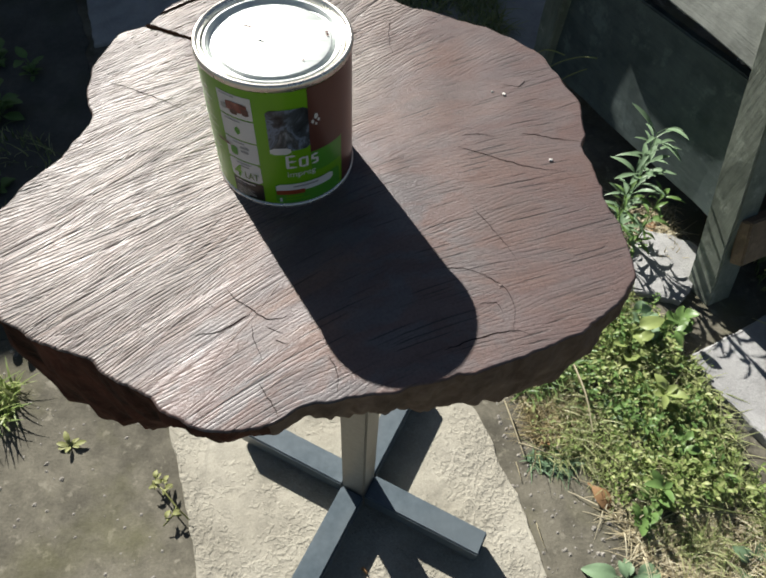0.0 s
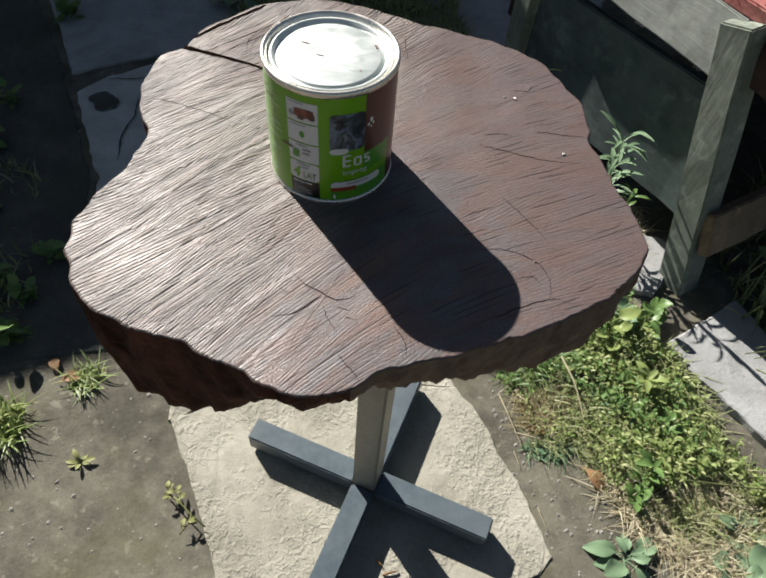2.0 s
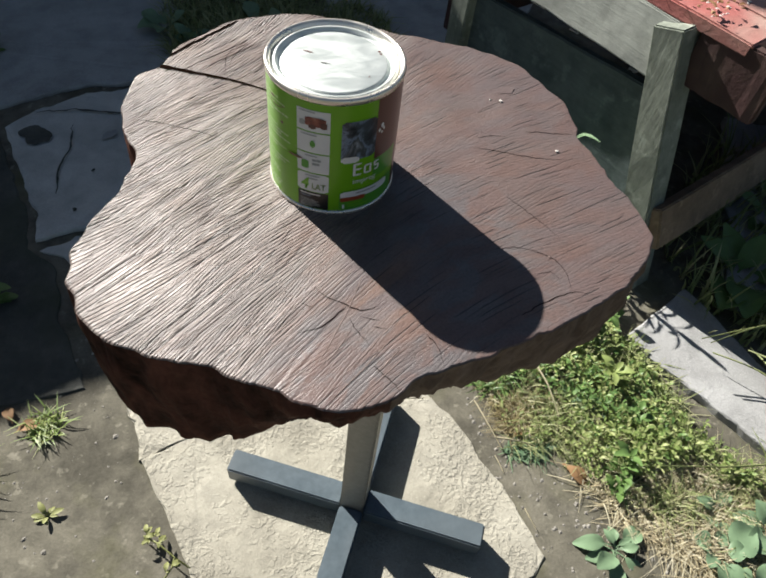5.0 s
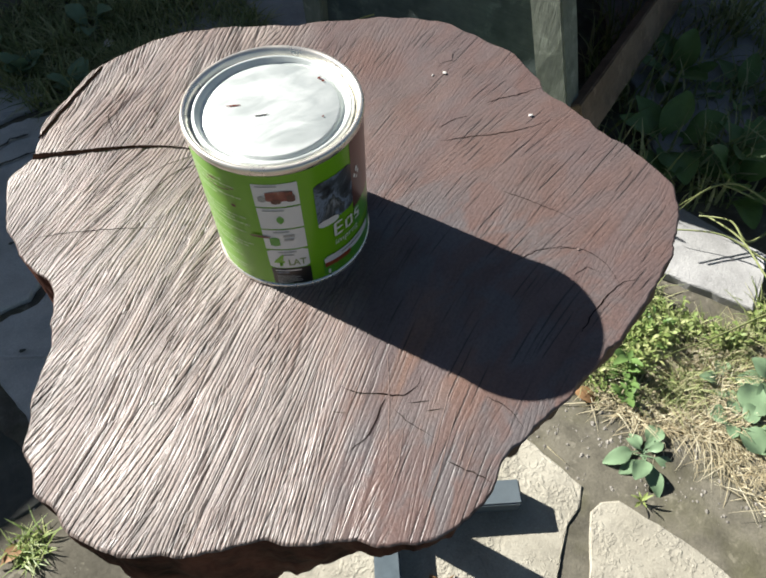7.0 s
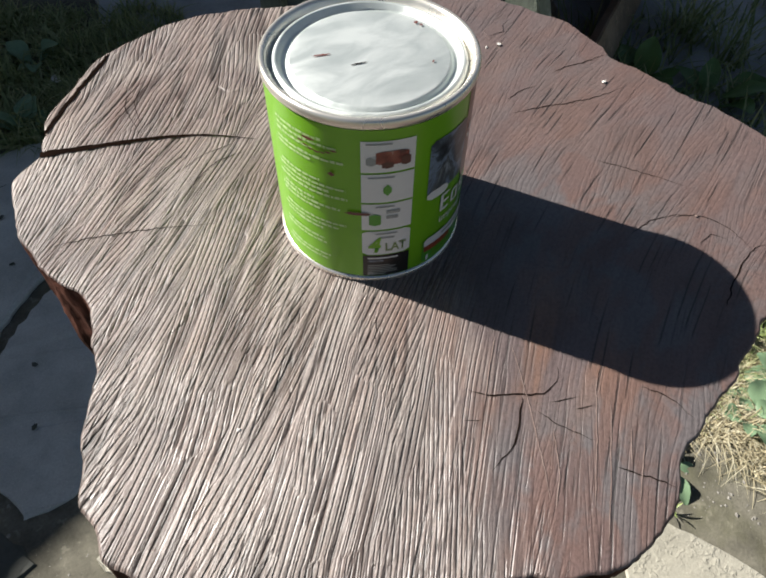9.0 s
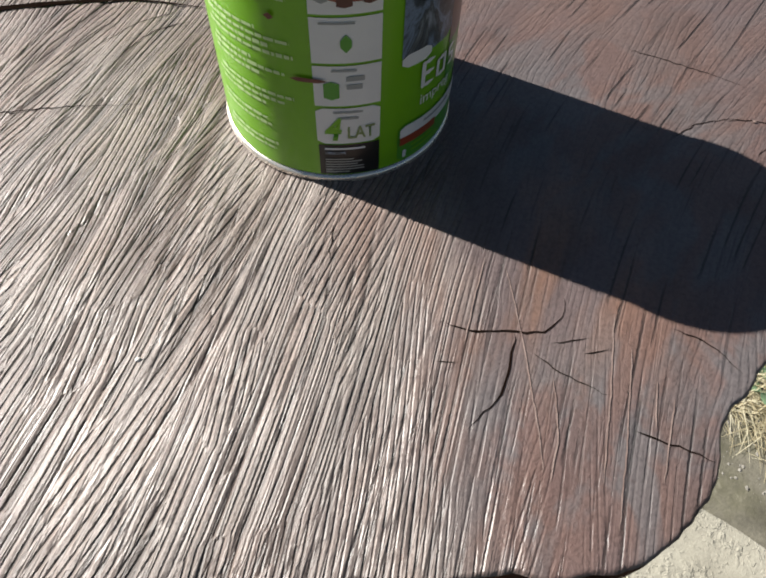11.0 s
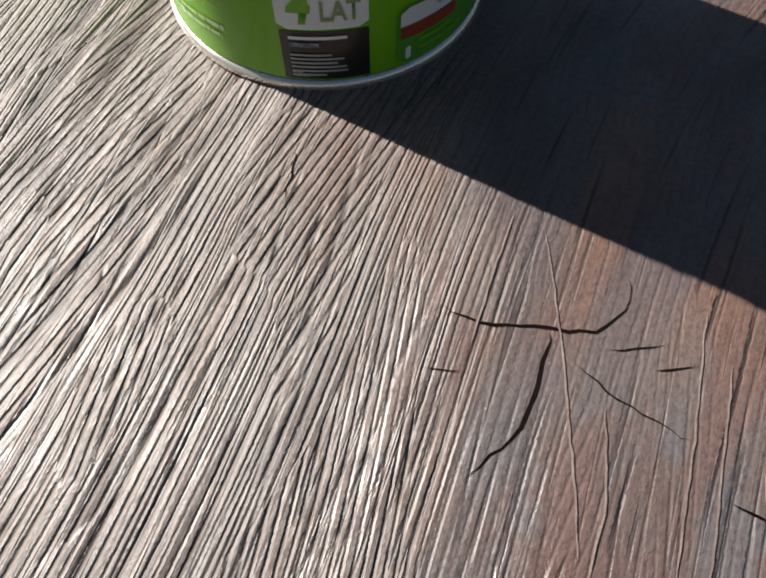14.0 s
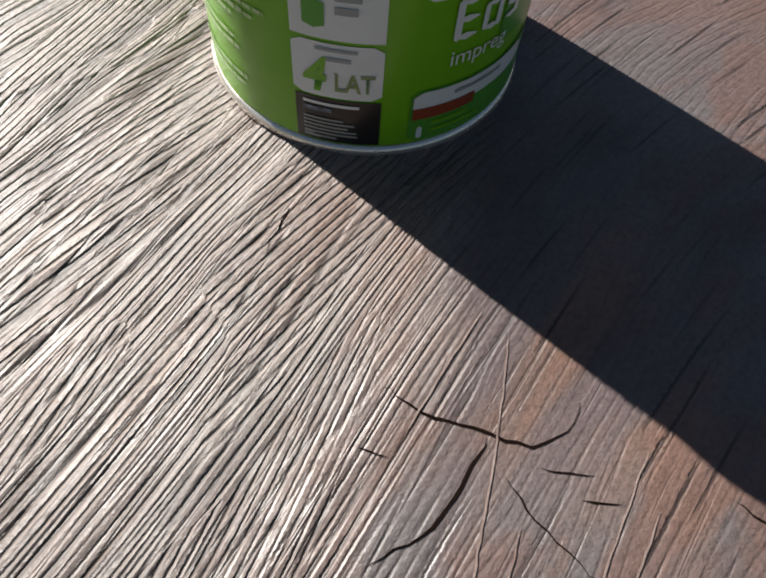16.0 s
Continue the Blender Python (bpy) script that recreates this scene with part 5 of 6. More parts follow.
DRY = [(0.47, 0.33), (0.53, 0.22), (0.60, 0.16), (0.58, 0.02), (0.8, -0.05), (0.95, 0.1), (0.80, 0.27), (0.66, 0.40), (0.55, 0.43)]
blades("grass", scatter(LAWN, 4600, 1, 2.2), GRASS_MAT, "short tangled green grass and weeds", 1, (0.012, 0.05), 0.0011, 1.6)
blades("dry_grass", scatter(LAWN, 1300, 7, 2.5), STRAW_MAT, "dry stalks among the green grass", 7, (0.012, 0.035), 0.0008, 2.8)
blades("dry_grass", scatter(DRY, 4200, 2, 1.6), STRAW_MAT, "flattened dry yellow grass", 2, (0.012, 0.036), 0.0011, 3.2)
blades("dry_grass", scatter([(0.355, 0.55), (0.36, 0.43), (0.45, 0.40), (0.52, 0.42), (0.50, 0.50), (0.44, 0.57)], 1500, 9, 2.6), THATCH_MAT, "matted dry brown grass beside the slab", 9, (0.008, 0.028), 0.0008, 2.8)
blades("dry_grass", scatter([(0.33, 0.55), (0.35, 0.42), (0.45, 0.39), (0.5, 0.5), (0.45, 0.6)], 320, 3, 2.6), STRAW_MAT, "dry straw at the edge of the grass", 3, (0.010, 0.032), 0.0009, 2.8)

EDGE_STRIP = [(0.645, 0.60), (0.70, 0.37), (0.755, 0.262), (0.84, 0.245), (0.93, 0.28), (0.90, 0.315), (0.83, 0.282), (0.80, 0.284), (0.765, 0.318), (0.728, 0.42), (0.682, 0.60)]
blades("grass", scatter(EDGE_STRIP, 900, 8, 1.6), GRASS_MAT, "green grass growing against the kerb block", 8, (0.014, 0.05), 0.0014, 2.0)
blades("grass", scatter([(0.315, 0.565), (0.345, 0.515), (0.40, 0.52), (0.435, 0.56), (0.415, 0.60), (0.36, 0.60)], 260, 14, 1.4), LEAF_MAT, "drooping dark green grass at the edge of the grass", 14, (0.018, 0.048), 0.0019, 1.8)
blades("grass", scatter([(0.345, 0.40), (0.37, 0.375), (0.42, 0.372), (0.45, 0.395), (0.40, 0.412)], 260, 15, 0.8), BLUE_LEAF_MAT, "wilted grey-green weeds lying on the earth", 15, (0.007, 0.016), 0.0019, 3.0)


def small_leaves(name, spots, material, label_text, seed, size=(0.006, 0.016), height=(0.004, 0.035)):
    """A low mat of small pointed leaves."""
    rnd_ = random.Random(seed)
    verts, faces = [], []
    for x, y, k in spots:
        ln = rnd_.uniform(*size)
        vs, fs = leaf_verts(ln, ln * rnd_.uniform(0.3, 0.6), rnd_.uniform(0, 0.5), 3)
        m = Matrix.Translation((x, y, ground_z(x, y) + rnd_.uniform(*height) * k)) @ Matrix.Rotation(rnd_.uniform(0, 6.3), 4, "Z") @ Matrix.Rotation(-rnd_.uniform(-0.2, 0.9), 4, "Y")
        b = len(verts)
        verts += [m @ Vector(v) for v in vs]
        faces += [tuple(b + i for i in f) for f in fs]
    return tagged(link_mesh(name, verts, faces, material, None, "", True), label_text, "weeds", kind="stuff")


blades("dry_grass", scatter([(0.60, 0.86), (0.72, 0.84), (0.76, 1.0), (0.62, 1.04)], 420, 12, 1.0), STRAW_MAT, "dry litter and straw under the bench rail", 12, (0.012, 0.036), 0.0014, 3.0)
SHADE_GRASS = [(-0.25, 1.62), (0.25, 1.35), (0.42, 1.28), (0.40, 1.9), (0.0, 2.15), (-0.30, 2.0)]
blades("grass", scatter(SHADE_GRASS, 9500, 4, 1.0), GRASS_MAT, "ragged dark grass in the shade", 4, (0.015, 0.075), 0.0024, 1.6)
blades("grass", scatter([(0.85, 0.60), (1.5, 0.3), (1.9, 0.9), (1.2, 1.2), (0.9, 0.9)], 1400, 5, 1.5), GRASS_MAT, "tall weeds in the shade beside the kerb", 5, (0.05, 0.16), 0.0035, 1.0)
blades("grass", scatter([(-1.0, 0.62), (-0.62, 0.66), (-0.66, 1.1), (-1.1, 1.3)], 700, 6, 2.5), GRASS_MAT, "thin dark grass on damp earth", 6, (0.015, 0.06), 0.002, 1.2)


def weed(name, place, label_text, category, leaves, material, seed, length=(0.03, 0.06), width=0.45, tilt=(10, 50), stem=0.0, stem_leaves=0):
    """A rosette, or a leafy upright stem."""
    rnd_ = random.Random(seed)
    x, y = place
    root = thing(name, (x, y, ground_z(x, y) - 0.001), label_text, category)
    if stem:
        pts, r = [], 0.0016
        vs, fs = [], []
        sway = Vector((rnd_.uniform(-0.25, 0.25), rnd_.uniform(-0.25, 0.25), 1))
        for i in range(7):
            c = Vector((sway.x * stem * (i / 6) ** 2, sway.y * stem * (i / 6) ** 2, stem * i / 6))
            for k in range(5):
                a = 2 * math.pi * k / 5
                vs.append((c.x + r * (1.2 - i / 8) * math.cos(a), c.y + r * (1.2 - i / 8) * math.sin(a), c.z))
            if i:
                for k in range(5):
                    b = 5 * i
                    fs.append((b - 5 + k, b - 5 + (k + 1) % 5, b + (k + 1) % 5, b + k))
        link_mesh("stem", vs, fs, material, root)
    for i in range(leaves + stem_leaves):
        ln = rnd_.uniform(*length)
        if width >= 0.42:
            vs, fs = broad_leaf(ln, ln * width * rnd_.uniform(0.8, 1.2), rnd_)
        else:
            vs, fs = leaf_verts(ln, ln * width * rnd_.uniform(0.8, 1.2), rnd_.uniform(0.1, 0.8), 9, 0.05)
        up = stem * (i - leaves + 1) / max(1, stem_leaves) if i >= leaves else 0.002
        sw = (up / stem) ** 2 * stem if stem else 0
        m = Matrix.Translation((sway.x * sw if stem else 0, sway.y * sw if stem else 0, up)) @ Matrix.Rotation(i * 2.4 + rnd_.uniform(-0.4, 0.4), 4, "Z") @ Matrix.Rotation(-radians(rnd_.uniform(*tilt)), 4, "Y")
        vs = [m @ Vector(v) for v in vs]
        link_mesh("leaf", vs, fs, material, root, smooth=True)
    return root


small_leaves("ground_cover", scatter([(0.36, 0.53), (0.37, 0.42), (0.46, 0.40), (0.50, 0.30), (0.62, 0.26), (0.70, 0.36), (0.64, 0.55), (0.67, 0.66), (0.62, 0.76), (0.46, 0.70)], 1000, 51, 3.0), LIME_LEAF_MAT, "low mat of small bright green leaves", 51, (0.005, 0.013), (0.004, 0.03))
small_leaves("ground_cover", scatter([(0.44, 0.55), (0.55, 0.30), (0.72, 0.33), (0.66, 0.60), (0.62, 0.80), (0.50, 0.78)], 520, 52, 2.6), LEAF_MAT, "low mat of small green leaves", 52, (0.008, 0.018))
def sprigs(name, spots, material, label_text, seed):
    """Short leafy shoots, each a bent stem with small narrow leaves."""
    rnd_ = random.Random(seed)
    verts, faces = [], []
    for x, y, k in spots:
        h = rnd_.uniform(0.018, 0.045) * k
        lean_x, lean_y = rnd_.uniform(-0.8, 0.8), rnd_.uniform(-0.8, 0.8)
        z = ground_z(x, y)
        for i in range(rnd_.randint(6, 11)):
            f = rnd_.uniform(0.15, 1.0)
            ln = rnd_.uniform(0.008, 0.021) * (1.15 - 0.4 * f)
            vs, fs = leaf_verts(ln, ln * rnd_.uniform(0.28, 0.5), rnd_.uniform(0, 0.6), 3)
            m = Matrix.Translation((x + lean_x * h * f * f, y + lean_y * h * f * f, z + h * f)) @ Matrix.Rotation(i * 2.4 + rnd_.uniform(-0.5, 0.5), 4, "Z") @ Matrix.Rotation(-rnd_.uniform(-0.1, 1.0), 4, "Y")
            b = len(verts)
            verts += [m @ Vector(v) for v in vs]
            faces += [tuple(b + j for j in q) for q in fs]
    return tagged(link_mesh(name, verts, faces, material, None, "", True), label_text, "weeds", kind="stuff")


SPRIG_BED = [(0.45, 0.58), (0.50, 0.48), (0.53, 0.38), (0.56, 0.30), (0.70, 0.33), (0.64, 0.55), (0.67, 0.66), (0.62, 0.76), (0.50, 0.72)]
sprigs("ground_weeds", scatter(SPRIG_BED, 300, 61, 1.8), LIME_LEAF_MAT, "bright yellow-green leafy shoots in the grass", 61)
sprigs("ground_weeds", scatter(SPRIG_BED, 60, 62, 1.8), LEAF_MAT, "green leafy shoots in the grass", 62)
sprigs("ground_weeds", scatter(EDGE_STRIP, 110, 63, 0.8), LIME_LEAF_MAT, "bright green shoots against the kerb block", 63)
weed("plantain", (0.490, 0.192), "blue-green broadleaf rosette on bare earth", "weed", 13, BLUE_LEAF_MAT, 1, (0.030, 0.096), 0.42, (-2, 24))
weed("plantain", (0.672, 0.158), "large blue-green plantain rosette in dry grass", "weed", 6, BLUE_LEAF_MAT, 2, (0.040, 0.080), 0.66, (4, 32))
weed("plantain", (0.785, 0.172), "large blue-green plantain rosette in dry grass", "weed", 7, BLUE_LEAF_MAT, 3, (0.040, 0.080), 0.62, (8, 45))
weed("plantain", (0.707, 0.066), "large blue-green plantain rosette in dry grass", "weed", 6, BLUE_LEAF_MAT, 4, (0.045, 0.085), 0.66, (4, 35))
weed("plantain", (0.702, 0.222), "blue-green plantain rosette in dry grass", "weed", 5, BLUE_LEAF_MAT, 24, (0.030, 0.055), 0.66, (4, 35))
weed("weed", (0.515, 0.485), "blue-green broad-leaved weed in the grass", "weed", 9, BLUE_LEAF_MAT, 71, (0.018, 0.036), 0.7, (10, 50))
weed("weed", (0.565, 0.455), "blue-green broad-leaved weed in the grass", "weed", 8, BLUE_LEAF_MAT, 72, (0.018, 0.032), 0.7, (10, 50))
weed("weed", (0.62, 0.42), "green leafy weed in the grass", "weed", 9, LEAF_MAT, 73, (0.02, 0.036), 0.45, (10, 60), 0.04, 8)
blades("grass_tuft", [(0.415 + 0.05 * math.cos(i * 2.4) * (i / 170) ** 0.5, 0.575 + 0.035 * math.sin(i * 2.4) * (i / 170) ** 0.5) for i in range(170)], LEAF_MAT, "dark green grass tuft beside the slab", 22, (0.025, 0.07), 0.0016, 1.4, "grass")
weed("weed", (0.56, 0.33), "small green leafy weed in the grass", "weed", 8, LEAF_MAT, 5, (0.02, 0.045), 0.4, (20, 60), 0.05, 10)
weed("weed", (0.53, 0.29), "small green leafy weed in the grass", "weed", 8, LEAF_MAT, 6, (0.02, 0.04), 0.4, (20, 60), 0.04, 8)
weed("weed", (0.61, 0.52), "bright green leafy weed in the grass", "weed", 9, LIME_LEAF_MAT, 7, (0.025, 0.05), 0.4, (20, 60), 0.05, 9)
weed("weed", (0.57, 0.62), "bright green leafy weed in the grass", "weed", 9, LIME_LEAF_MAT, 8, (0.03, 0.06), 0.5, (15, 60), 0.06, 8)
weed("weed", (0.60, 0.675), "broad-leaved blue-green weed by the kerb", "weed", 10, BLUE_LEAF_MAT, 9, (0.03, 0.06), 0.7, (15, 60), 0.05, 5)
weed("weed", (0.665, 0.67), "broad-leaved green weed by the kerb", "weed", 9, LEAF_MAT, 10, (0.03, 0.055), 0.6, (15, 60), 0.05, 5)
weed("tall_weed", (0.60, 0.93), "tall green weed with narrow leaves beside the bench", "weed", 6, BLUE_LEAF_MAT, 11, (0.045, 0.080), 0.15, (0, 50), 0.28, 52)
weed("tall_weed", (0.57, 0.88), "tall green weed with narrow leaves beside the bench", "weed", 6, LEAF_MAT, 12, (0.03, 0.05), 0.16, (0, 50), 0.16, 24)
weed("tall_weed", (0.63, 0.88), "tall green weed with narrow leaves beside the bench", "weed", 6, LEAF_MAT, 19, (0.03, 0.05), 0.22, (0, 50), 0.15, 22)
weed("weed", (0.545, 0.85), "low green weed beside the bench", "weed", 10, LEAF_MAT, 13, (0.03, 0.05), 0.55, (20, 60), 0.04, 6)
blades("grass_tuft", [(-0.475 + 0.03 * math.cos(i * 2.4) * (i / 130) ** 0.5, 0.56 + 0.03 * math.sin(i * 2.4) * (i / 130) ** 0.5) for i in range(130)], LIME_LEAF_MAT, "yellow-green spiky weed tuft on bare earth", 21, (0.012, 0.034), 0.0018, 1.8, "weed")
weed("weed", (-0.452, 0.395), "small flat wilting weed on bare earth", "weed", 12, OLIVE_LEAF_MAT, 14, (0.012, 0.03), 0.35, (5, 40))
weed("weed", (0.430, 0.132), "tiny yellowing weed tuft on bare earth", "weed", 9, LIME_LEAF_MAT, 15, (0.012, 0.03), 0.2, (20, 70))
weed("weed", (-0.62, 0.66), "green weed at the damp slab edge", "weed", 10, LEAF_MAT, 16, (0.02, 0.05), 0.5, (10, 60), 0.04, 6)
blades("grass_tuft", [(-0.60 + 0.035 * math.cos(i * 2.4) * (i / 150) ** 0.5, 0.465 + 0.045 * math.sin(i * 2.4) * (i / 150) ** 0.5) for i in range(150)], LIME_LEAF_MAT, "yellow-green spiky weed tuft on bare earth", 25, (0.02, 0.06), 0.0024, 1.4, "weed")
for i, (x, y) in enumerate([(-0.63, 0.75), (-0.645, 0.66), (-0.69, 0.80), (-0.82, 1.37), (-0.92, 1.42), (-0.775, 0.976), (-0.99, 1.75), (-0.60, 0.86)]):
    weed("weed", (x, y), "dark green leafy weed on damp earth in the shade", "weed", 9, LEAF_MAT, 80 + i, (0.02, 0.05), 0.5, (10, 60), 0.04, 7)
weed("weed", (-0.85, 1.22), "dark green weed in the shade", "weed", 12, LEAF_MAT, 17, (0.03, 0.07), 0.5, (10, 60), 0.05, 8)
weed("weed", (-0.75, 1.75), "dark green weed in the shade", "weed", 12, LEAF_MAT, 18, (0.03, 0.07), 0.5, (10, 60), 0.05, 8)
for i, (x, y) in enumerate([(1.15, 0.60), (1.02, 0.72), (1.3, 0.75), (1.2, 0.9), (1.45, 0.62), (1.05, 0.55)]):
    weed("dock_plant", (x, y), "dark green broad-leaved plant in deep shade", "weed", 9, LEAF_MAT, 30 + i, (0.10, 0.17), 0.45, (20, 65))
for i, (x, y) in enumerate([(-0.20, 1.75), (-0.10, 1.62), (-0.28, 1.85), (0.0, 1.85)]):
    weed("clover_plant", (x, y), "dark blue-green broad-leaved plant in the shade", "weed", 10, BLUE_LEAF_MAT, 40 + i, (0.05, 0.10), 0.6, (10, 50))


def dead_leaf(x, y, size, turn, seed, label_text):
    rnd_ = random.Random(seed)
    vs, fs = leaf_verts(size, size * 0.5, 0.5, 7, 0.15)
    m = Matrix.Rotation(turn, 4, "Z")
    vs = [m @ (Vector(v) + Vector((0, 0, rnd_.uniform(0, 0.003)))) for v in vs]
    ob = link_mesh("dry_leaf", vs, fs, DEAD_LEAF_MAT, None, "", True)
    ob.location = (x, y, ground_z(x, y) + 0.003)
    return tagged(ob, label_text, "dry leaf", "dry leaves")


dead_leaf(0.450, 0.355, 0.058, -0.95, 1, "curled brown dry leaf on the earth")
dead_leaf(-0.525, 0.555, 0.05, 0.4, 2, "curled brown dry leaf beside a weed")
dead_leaf(-0.53, 0.575, 0.04, 2.0, 3, "curled brown dry leaf beside a weed")
dead_leaf(0.66, 0.90, 0.05, 1.2, 5, "curled brown dry leaf beside the bench")
dead_leaf(0.70, 0.93, 0.045, 2.6, 6, "curled brown dry leaf beside the bench")
dead_leaf(0.37, 0.42, 0.025, 0.3, 4, "small brown dry leaf on the earth")


def straw(pts, width, label_text, material=None, name="straw_stalk", category="straw"):
    """A thin stalk through the given places."""
    vs, fs = [], []
    C = [Vector(p) for p in pts]
    P = []
    for a, b, c, d in zip([C[0]] + C[:-2], C[:-1], C[1:], C[2:] + [C[-1]]):
        for k in range(6):
            t = k / 6
            P.append(0.5 * ((2 * b) + (c - a) * t + (2 * a - 5 * b + 4 * c - d) * t * t + (3 * b - a - 3 * c + d) * t ** 3))
    P.append(C[-1])
    for i, p in enumerate(P):
        d = (P[min(i + 1, len(P) - 1)] - P[max(i - 1, 0)]).normalized()
        s = Vector((-d.y, d.x, 0)).normalized() * width * (1.05 - (i / len(P)) ** 2)
        for q in (p - s, p + Vector((0, 0, width * 1.4)), p + s, p - Vector((0, 0, width * 0.4))):
            vs.append(q)
        if i:
            b = 4 * i
            for k in range(4):
                fs.append((b - 4 + k, b - 4 + (k + 1) % 4, b + (k + 1) % 4, b + k))
    ob = link_mesh(name, vs, fs, material or STRAW_MAT, None, "", True)
    return tagged(ob, label_text, category, "straw stalks")


straw([(0.314, 0.498, 0.012), (0.325, 0.452, 0.014), (0.340, 0.395, 0.008)], 0.0016, "dry straw stalk on the earth")
straw([(0.332, 0.418, 0.012), (0.367, 0.404, 0.018), (0.405, 0.389, 0.012)], 0.0016, "dry straw stalk on the earth")
straw([(0.442, 0.560, 0.045), (0.455, 0.498, 0.045), (0.463, 0.436, 0.025)], 0.0021, "dry straw stalk over the grass")
straw([(0.352, 0.285, -0.004), (0.356, 0.265, -0.003), (0.362, 0.245, -0.005)], 0.001, "dry straw stalk on the earth")
straw([(0.328, 0.39, -0.006), (0.332, 0.37, -0.005), (0.334, 0.355, -0.006)], 0.001, "dry straw stalk on the earth")
for pts in [
    [(1.1, 0.36, 0.0), (1.011, 0.434, 0.090), (0.944, 0.52, 0.120), (0.789, 0.535, 0.084)],
    [(1.12, 0.42, 0.0), (0.981, 0.507, 0.090), (0.912, 0.528, 0.120), (0.802, 0.523, 0.084)],
    [(1.1, 0.44, 0.0), (0.938, 0.413, 0.053), (0.929, 0.464, 0.070), (0.903, 0.515, 0.049)],
    [(1.04, 0.33, 0.0), (0.944, 0.356, 0.045), (0.898, 0.45, 0.060), (0.829, 0.523, 0.042)],
    [(1.03, 0.3, 0.0), (0.909, 0.313, 0.045), (0.922, 0.425, 0.060), (0.918, 0.525, 0.042)],
    [(0.93, 0.2, 0.0), (0.914, 0.27, 0.022), (0.734, 0.293, 0.030), (0.571, 0.322, 0.021)],
    ]:
    straw(pts, 0.0026, "long green grass blade arching over the kerb", GRASS_MAT, "grass_blade", "grass")
for i in range(6):
    x, y = 0.30 + 0.03 * i, 1.42 - 0.02 * i
    straw([(x, y, 0.0), (x + 0.02 * (i - 2), y - 0.03, 0.12), (x + 0.05 * (i - 2), y - 0.07, 0.19), (x + 0.09 * (i - 2), y - 0.10, 0.20)], 0.0022, "long pale grass blade beside the bench", GRASS_MAT, "grass_blade", "grass")

straw([(0.063, 0.207, -0.003), (0.068, 0.202, -0.002), (0.073, 0.196, -0.003)], 0.0028, "short brown twig on the concrete slab", DEAD_LEAF_MAT, "twig", "twig")
straw([(0.072, 0.184, -0.003), (0.085, 0.187, -0.001), (0.098, 0.189, -0.003)], 0.0022, "short brown twig on the concrete slab", DEAD_LEAF_MAT, "twig", "twig")
# a leaf in the grass; its pale colour stands for the light it catches
pale_leaf_verts, pale_leaf_faces = leaf_verts(0.05, 0.036, 0.5, 7, 0.2)
scrap = link_mesh("pale_leaf", pale_leaf_verts, pale_leaf_faces, FLAKE_MAT, None, "", True)
scrap.location = (-0.01, 1.75, ground_z(-0.01, 1.75) + 0.012)
tagged(scrap, "crumpled leaf in shaded grass, coloured pale for the light it catches", "scrap")

# dry bits of leaf lying along the front of the seat
rnd = random.Random(91)
litter_verts, litter_faces = [], []
inward = Vector((IN.x, IN.y, 0)).normalized()
for i in range(170):
    p = R1.lerp(R2, rnd.uniform(-0.15, 1.0)) + POST_LEAN * 0.105 + inward * (0.005 + 0.11 * rnd.random() ** 1.6) + UP * 0.0155
    ln = rnd.uniform(0.006, 0.02)
    vs, fs = leaf_verts(ln, ln * rnd.uniform(0.3, 0.7), rnd.uniform(0, 0.4), 3)
    m = Matrix.Translation(p) @ Matrix.Rotation(rnd.uniform(0, 6.3), 4, "Z")
    b = len(litter_verts)
    litter_verts += [m @ Vector(v) for v in vs]
    litter_faces += [tuple(b + j for j in q) for q in fs]
tagged(link_mesh("leaf_litter", litter_verts, litter_faces, DEAD_LEAF_MAT, None, "", True), "dry brown leaf bits lying on the red seat", "leaf litter", kind="stuff")

# the uprooted weed lying on the slab's edge
lying = thing("uprooted_weed", (-0.25, 0.31, 0.0), "wilted uprooted weed lying on the earth", "weed")
o = Vector((-0.25, 0.31, 0.0))


def weed_stalk(pts, w):
    vs, fs = [], []
    P = [Vector(p) - o for p in pts]
    for i, p in enumerate(P):
        for k in range(5):
            a = 2 * math.pi * k / 5
            vs.append((p.x + w * math.cos(a), p.y + w * math.sin(a) * 0.6, p.z + w * math.sin(a)))
        if i:
            for k in range(5):
                b = 5 * i
                fs.append((b - 5 + k, b - 5 + (k + 1) % 5, b + (k + 1) % 5, b + k))
    link_mesh("stalk", vs, fs, OLIVE_LEAF_MAT, lying)


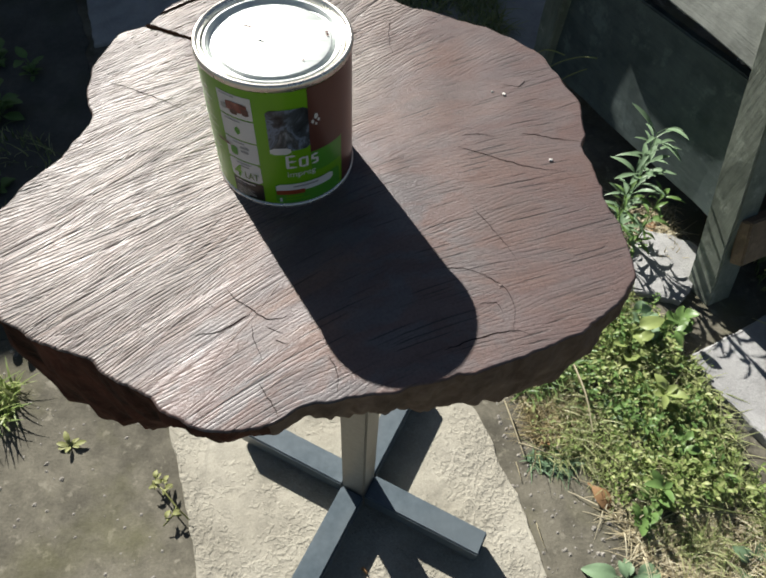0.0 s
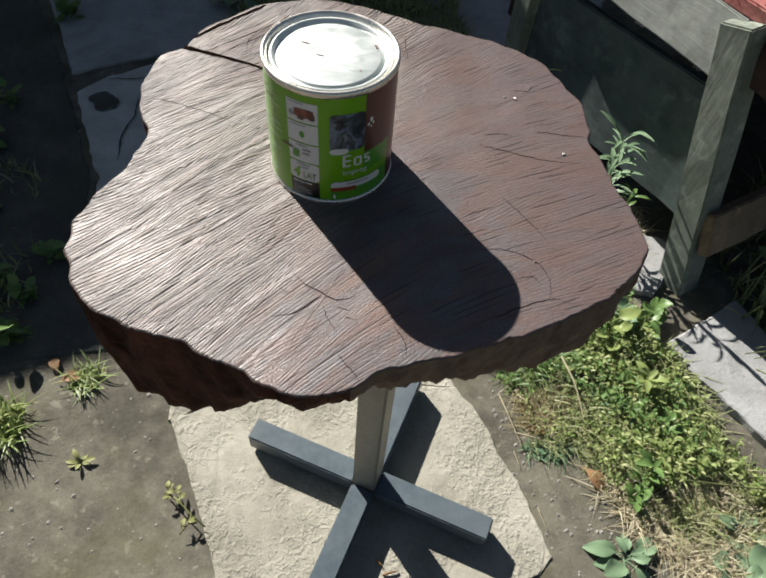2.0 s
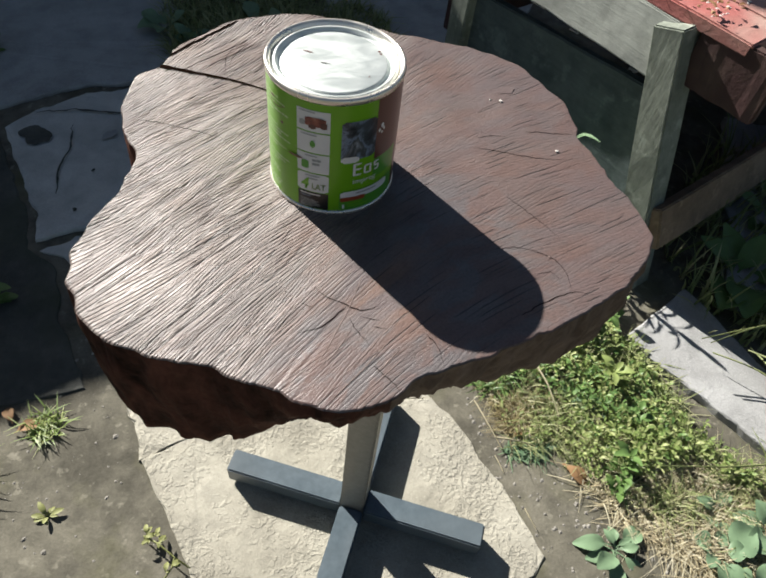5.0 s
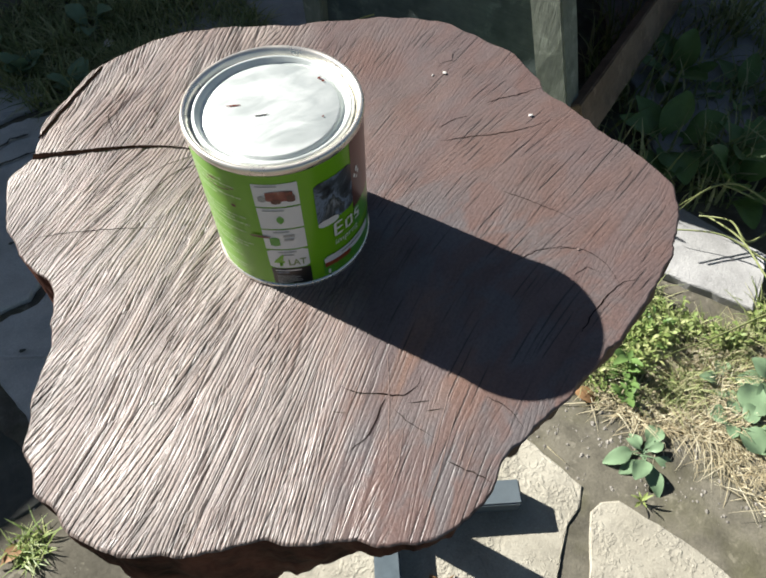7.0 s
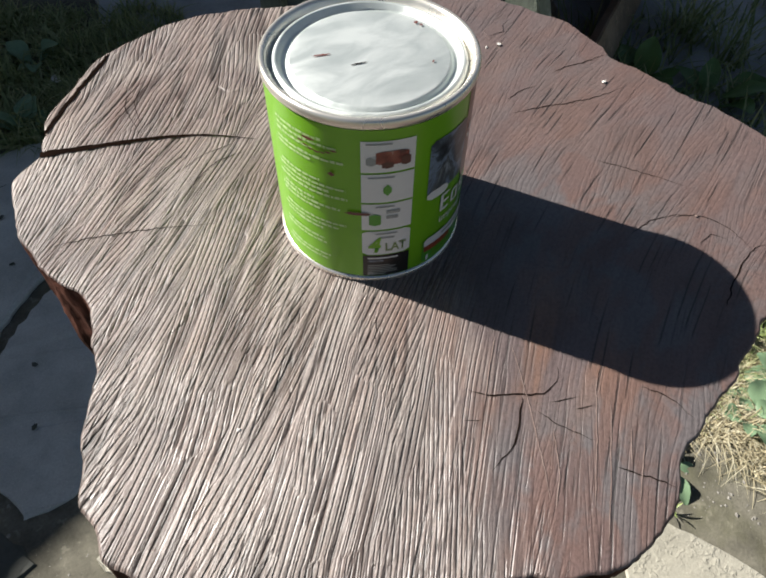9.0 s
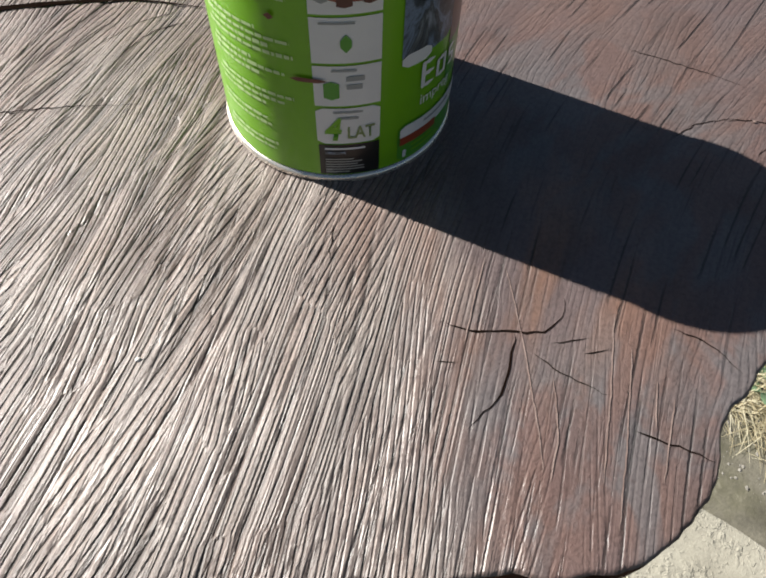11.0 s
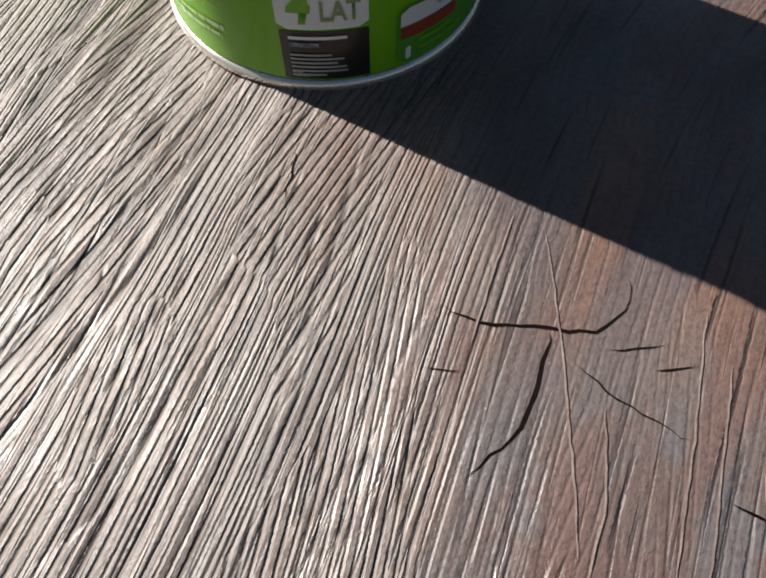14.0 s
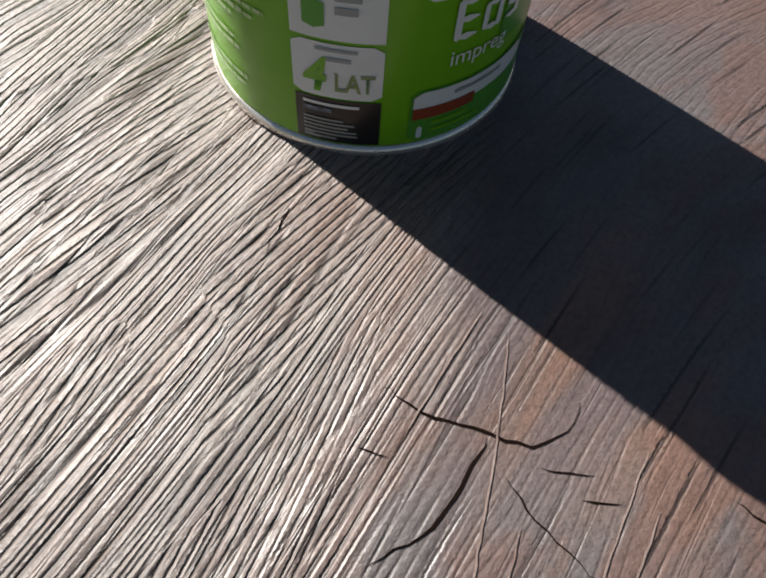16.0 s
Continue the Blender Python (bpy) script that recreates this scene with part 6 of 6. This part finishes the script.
weed_stalk([(-0.295, 0.335, 0.0), (-0.27, 0.315, 0.012), (-0.245, 0.29, 0.010), (-0.223, 0.273, 0.002)], 0.0018)
weed_stalk([(-0.245, 0.29, 0.010), (-0.25, 0.275, 0.008), (-0.262, 0.262, 0.002)], 0.0015)
rnd = random.Random(77)
for i in range(26):
    ln = rnd.uniform(0.008, 0.017)
    vs, fs = leaf_verts(ln, ln * 0.5, 0.9)
    c = rnd.choice([(-0.29, 0.335), (-0.285, 0.325), (-0.275, 0.33), (-0.27, 0.32), (-0.25, 0.28), (-0.26, 0.27)])
    m = Matrix.Translation((c[0] - o.x, c[1] - o.y, 0.006)) @ Matrix.Rotation(rnd.uniform(0, 6.3), 4, "Z") @ Matrix.Rotation(-rnd.uniform(0, 0.7), 4, "Y")
    link_mesh("leaf", [m @ Vector(v) for v in vs], fs, OLIVE_LEAF_MAT, lying, smooth=True)


# ---- pebbles and grit ----
def pebbles(name, poly, n, size, seed, material, label_text):
    rnd_ = np.random.RandomState(seed)
    spots = scatter(poly, n, seed, 0.5)
    verts, faces = [], []
    base = [(1, 0, 0), (0, 1, 0), (-1, 0, 0), (0, -1, 0), (0, 0, 0.8), (0.7, 0.7, 0.3), (-0.7, 0.7, 0.3), (-0.7, -0.7, 0.3), (0.7, -0.7, 0.3)]
    fc = [(0, 5, 8), (5, 1, 6), (6, 2, 7), (7, 3, 8), (0, 1, 5), (1, 2, 6), (2, 3, 7), (3, 0, 8), (4, 8, 5), (4, 5, 6), (4, 6, 7), (4, 7, 8)]
    for x, y, k in spots:
        s = size * rnd_.uniform(0.3, 1.0) ** 2 * k
        z = ground_z(x, y)
        b = len(verts)
        for v in base:
            j = rnd_.uniform(0.7, 1.3)
            verts.append((x + v[0] * s * j, y + v[1] * s * j, z + v[2] * s * 0.8 - s * 0.1))
        faces += [tuple(b + i for i in f) for f in fc]
    return tagged(link_mesh(name, verts, faces, material), label_text, "pebbles", kind="stuff")


pebbles("grit", [(-0.9, -0.1), (-0.2, -0.1), (-0.3, 0.5), (-0.3, 0.9), (-0.9, 0.9)], 520, 0.004, 1, STONE_MAT, "loose grit and crumbs on the earth")
pebbles("grit", [(0.3, 0.55), (0.3, 0.25), (0.45, 0.1), (0.6, -0.05), (0.75, 0.0), (0.5, 0.25), (0.46, 0.4)], 380, 0.004, 2, STONE_MAT, "loose grit and crumbs on the earth")
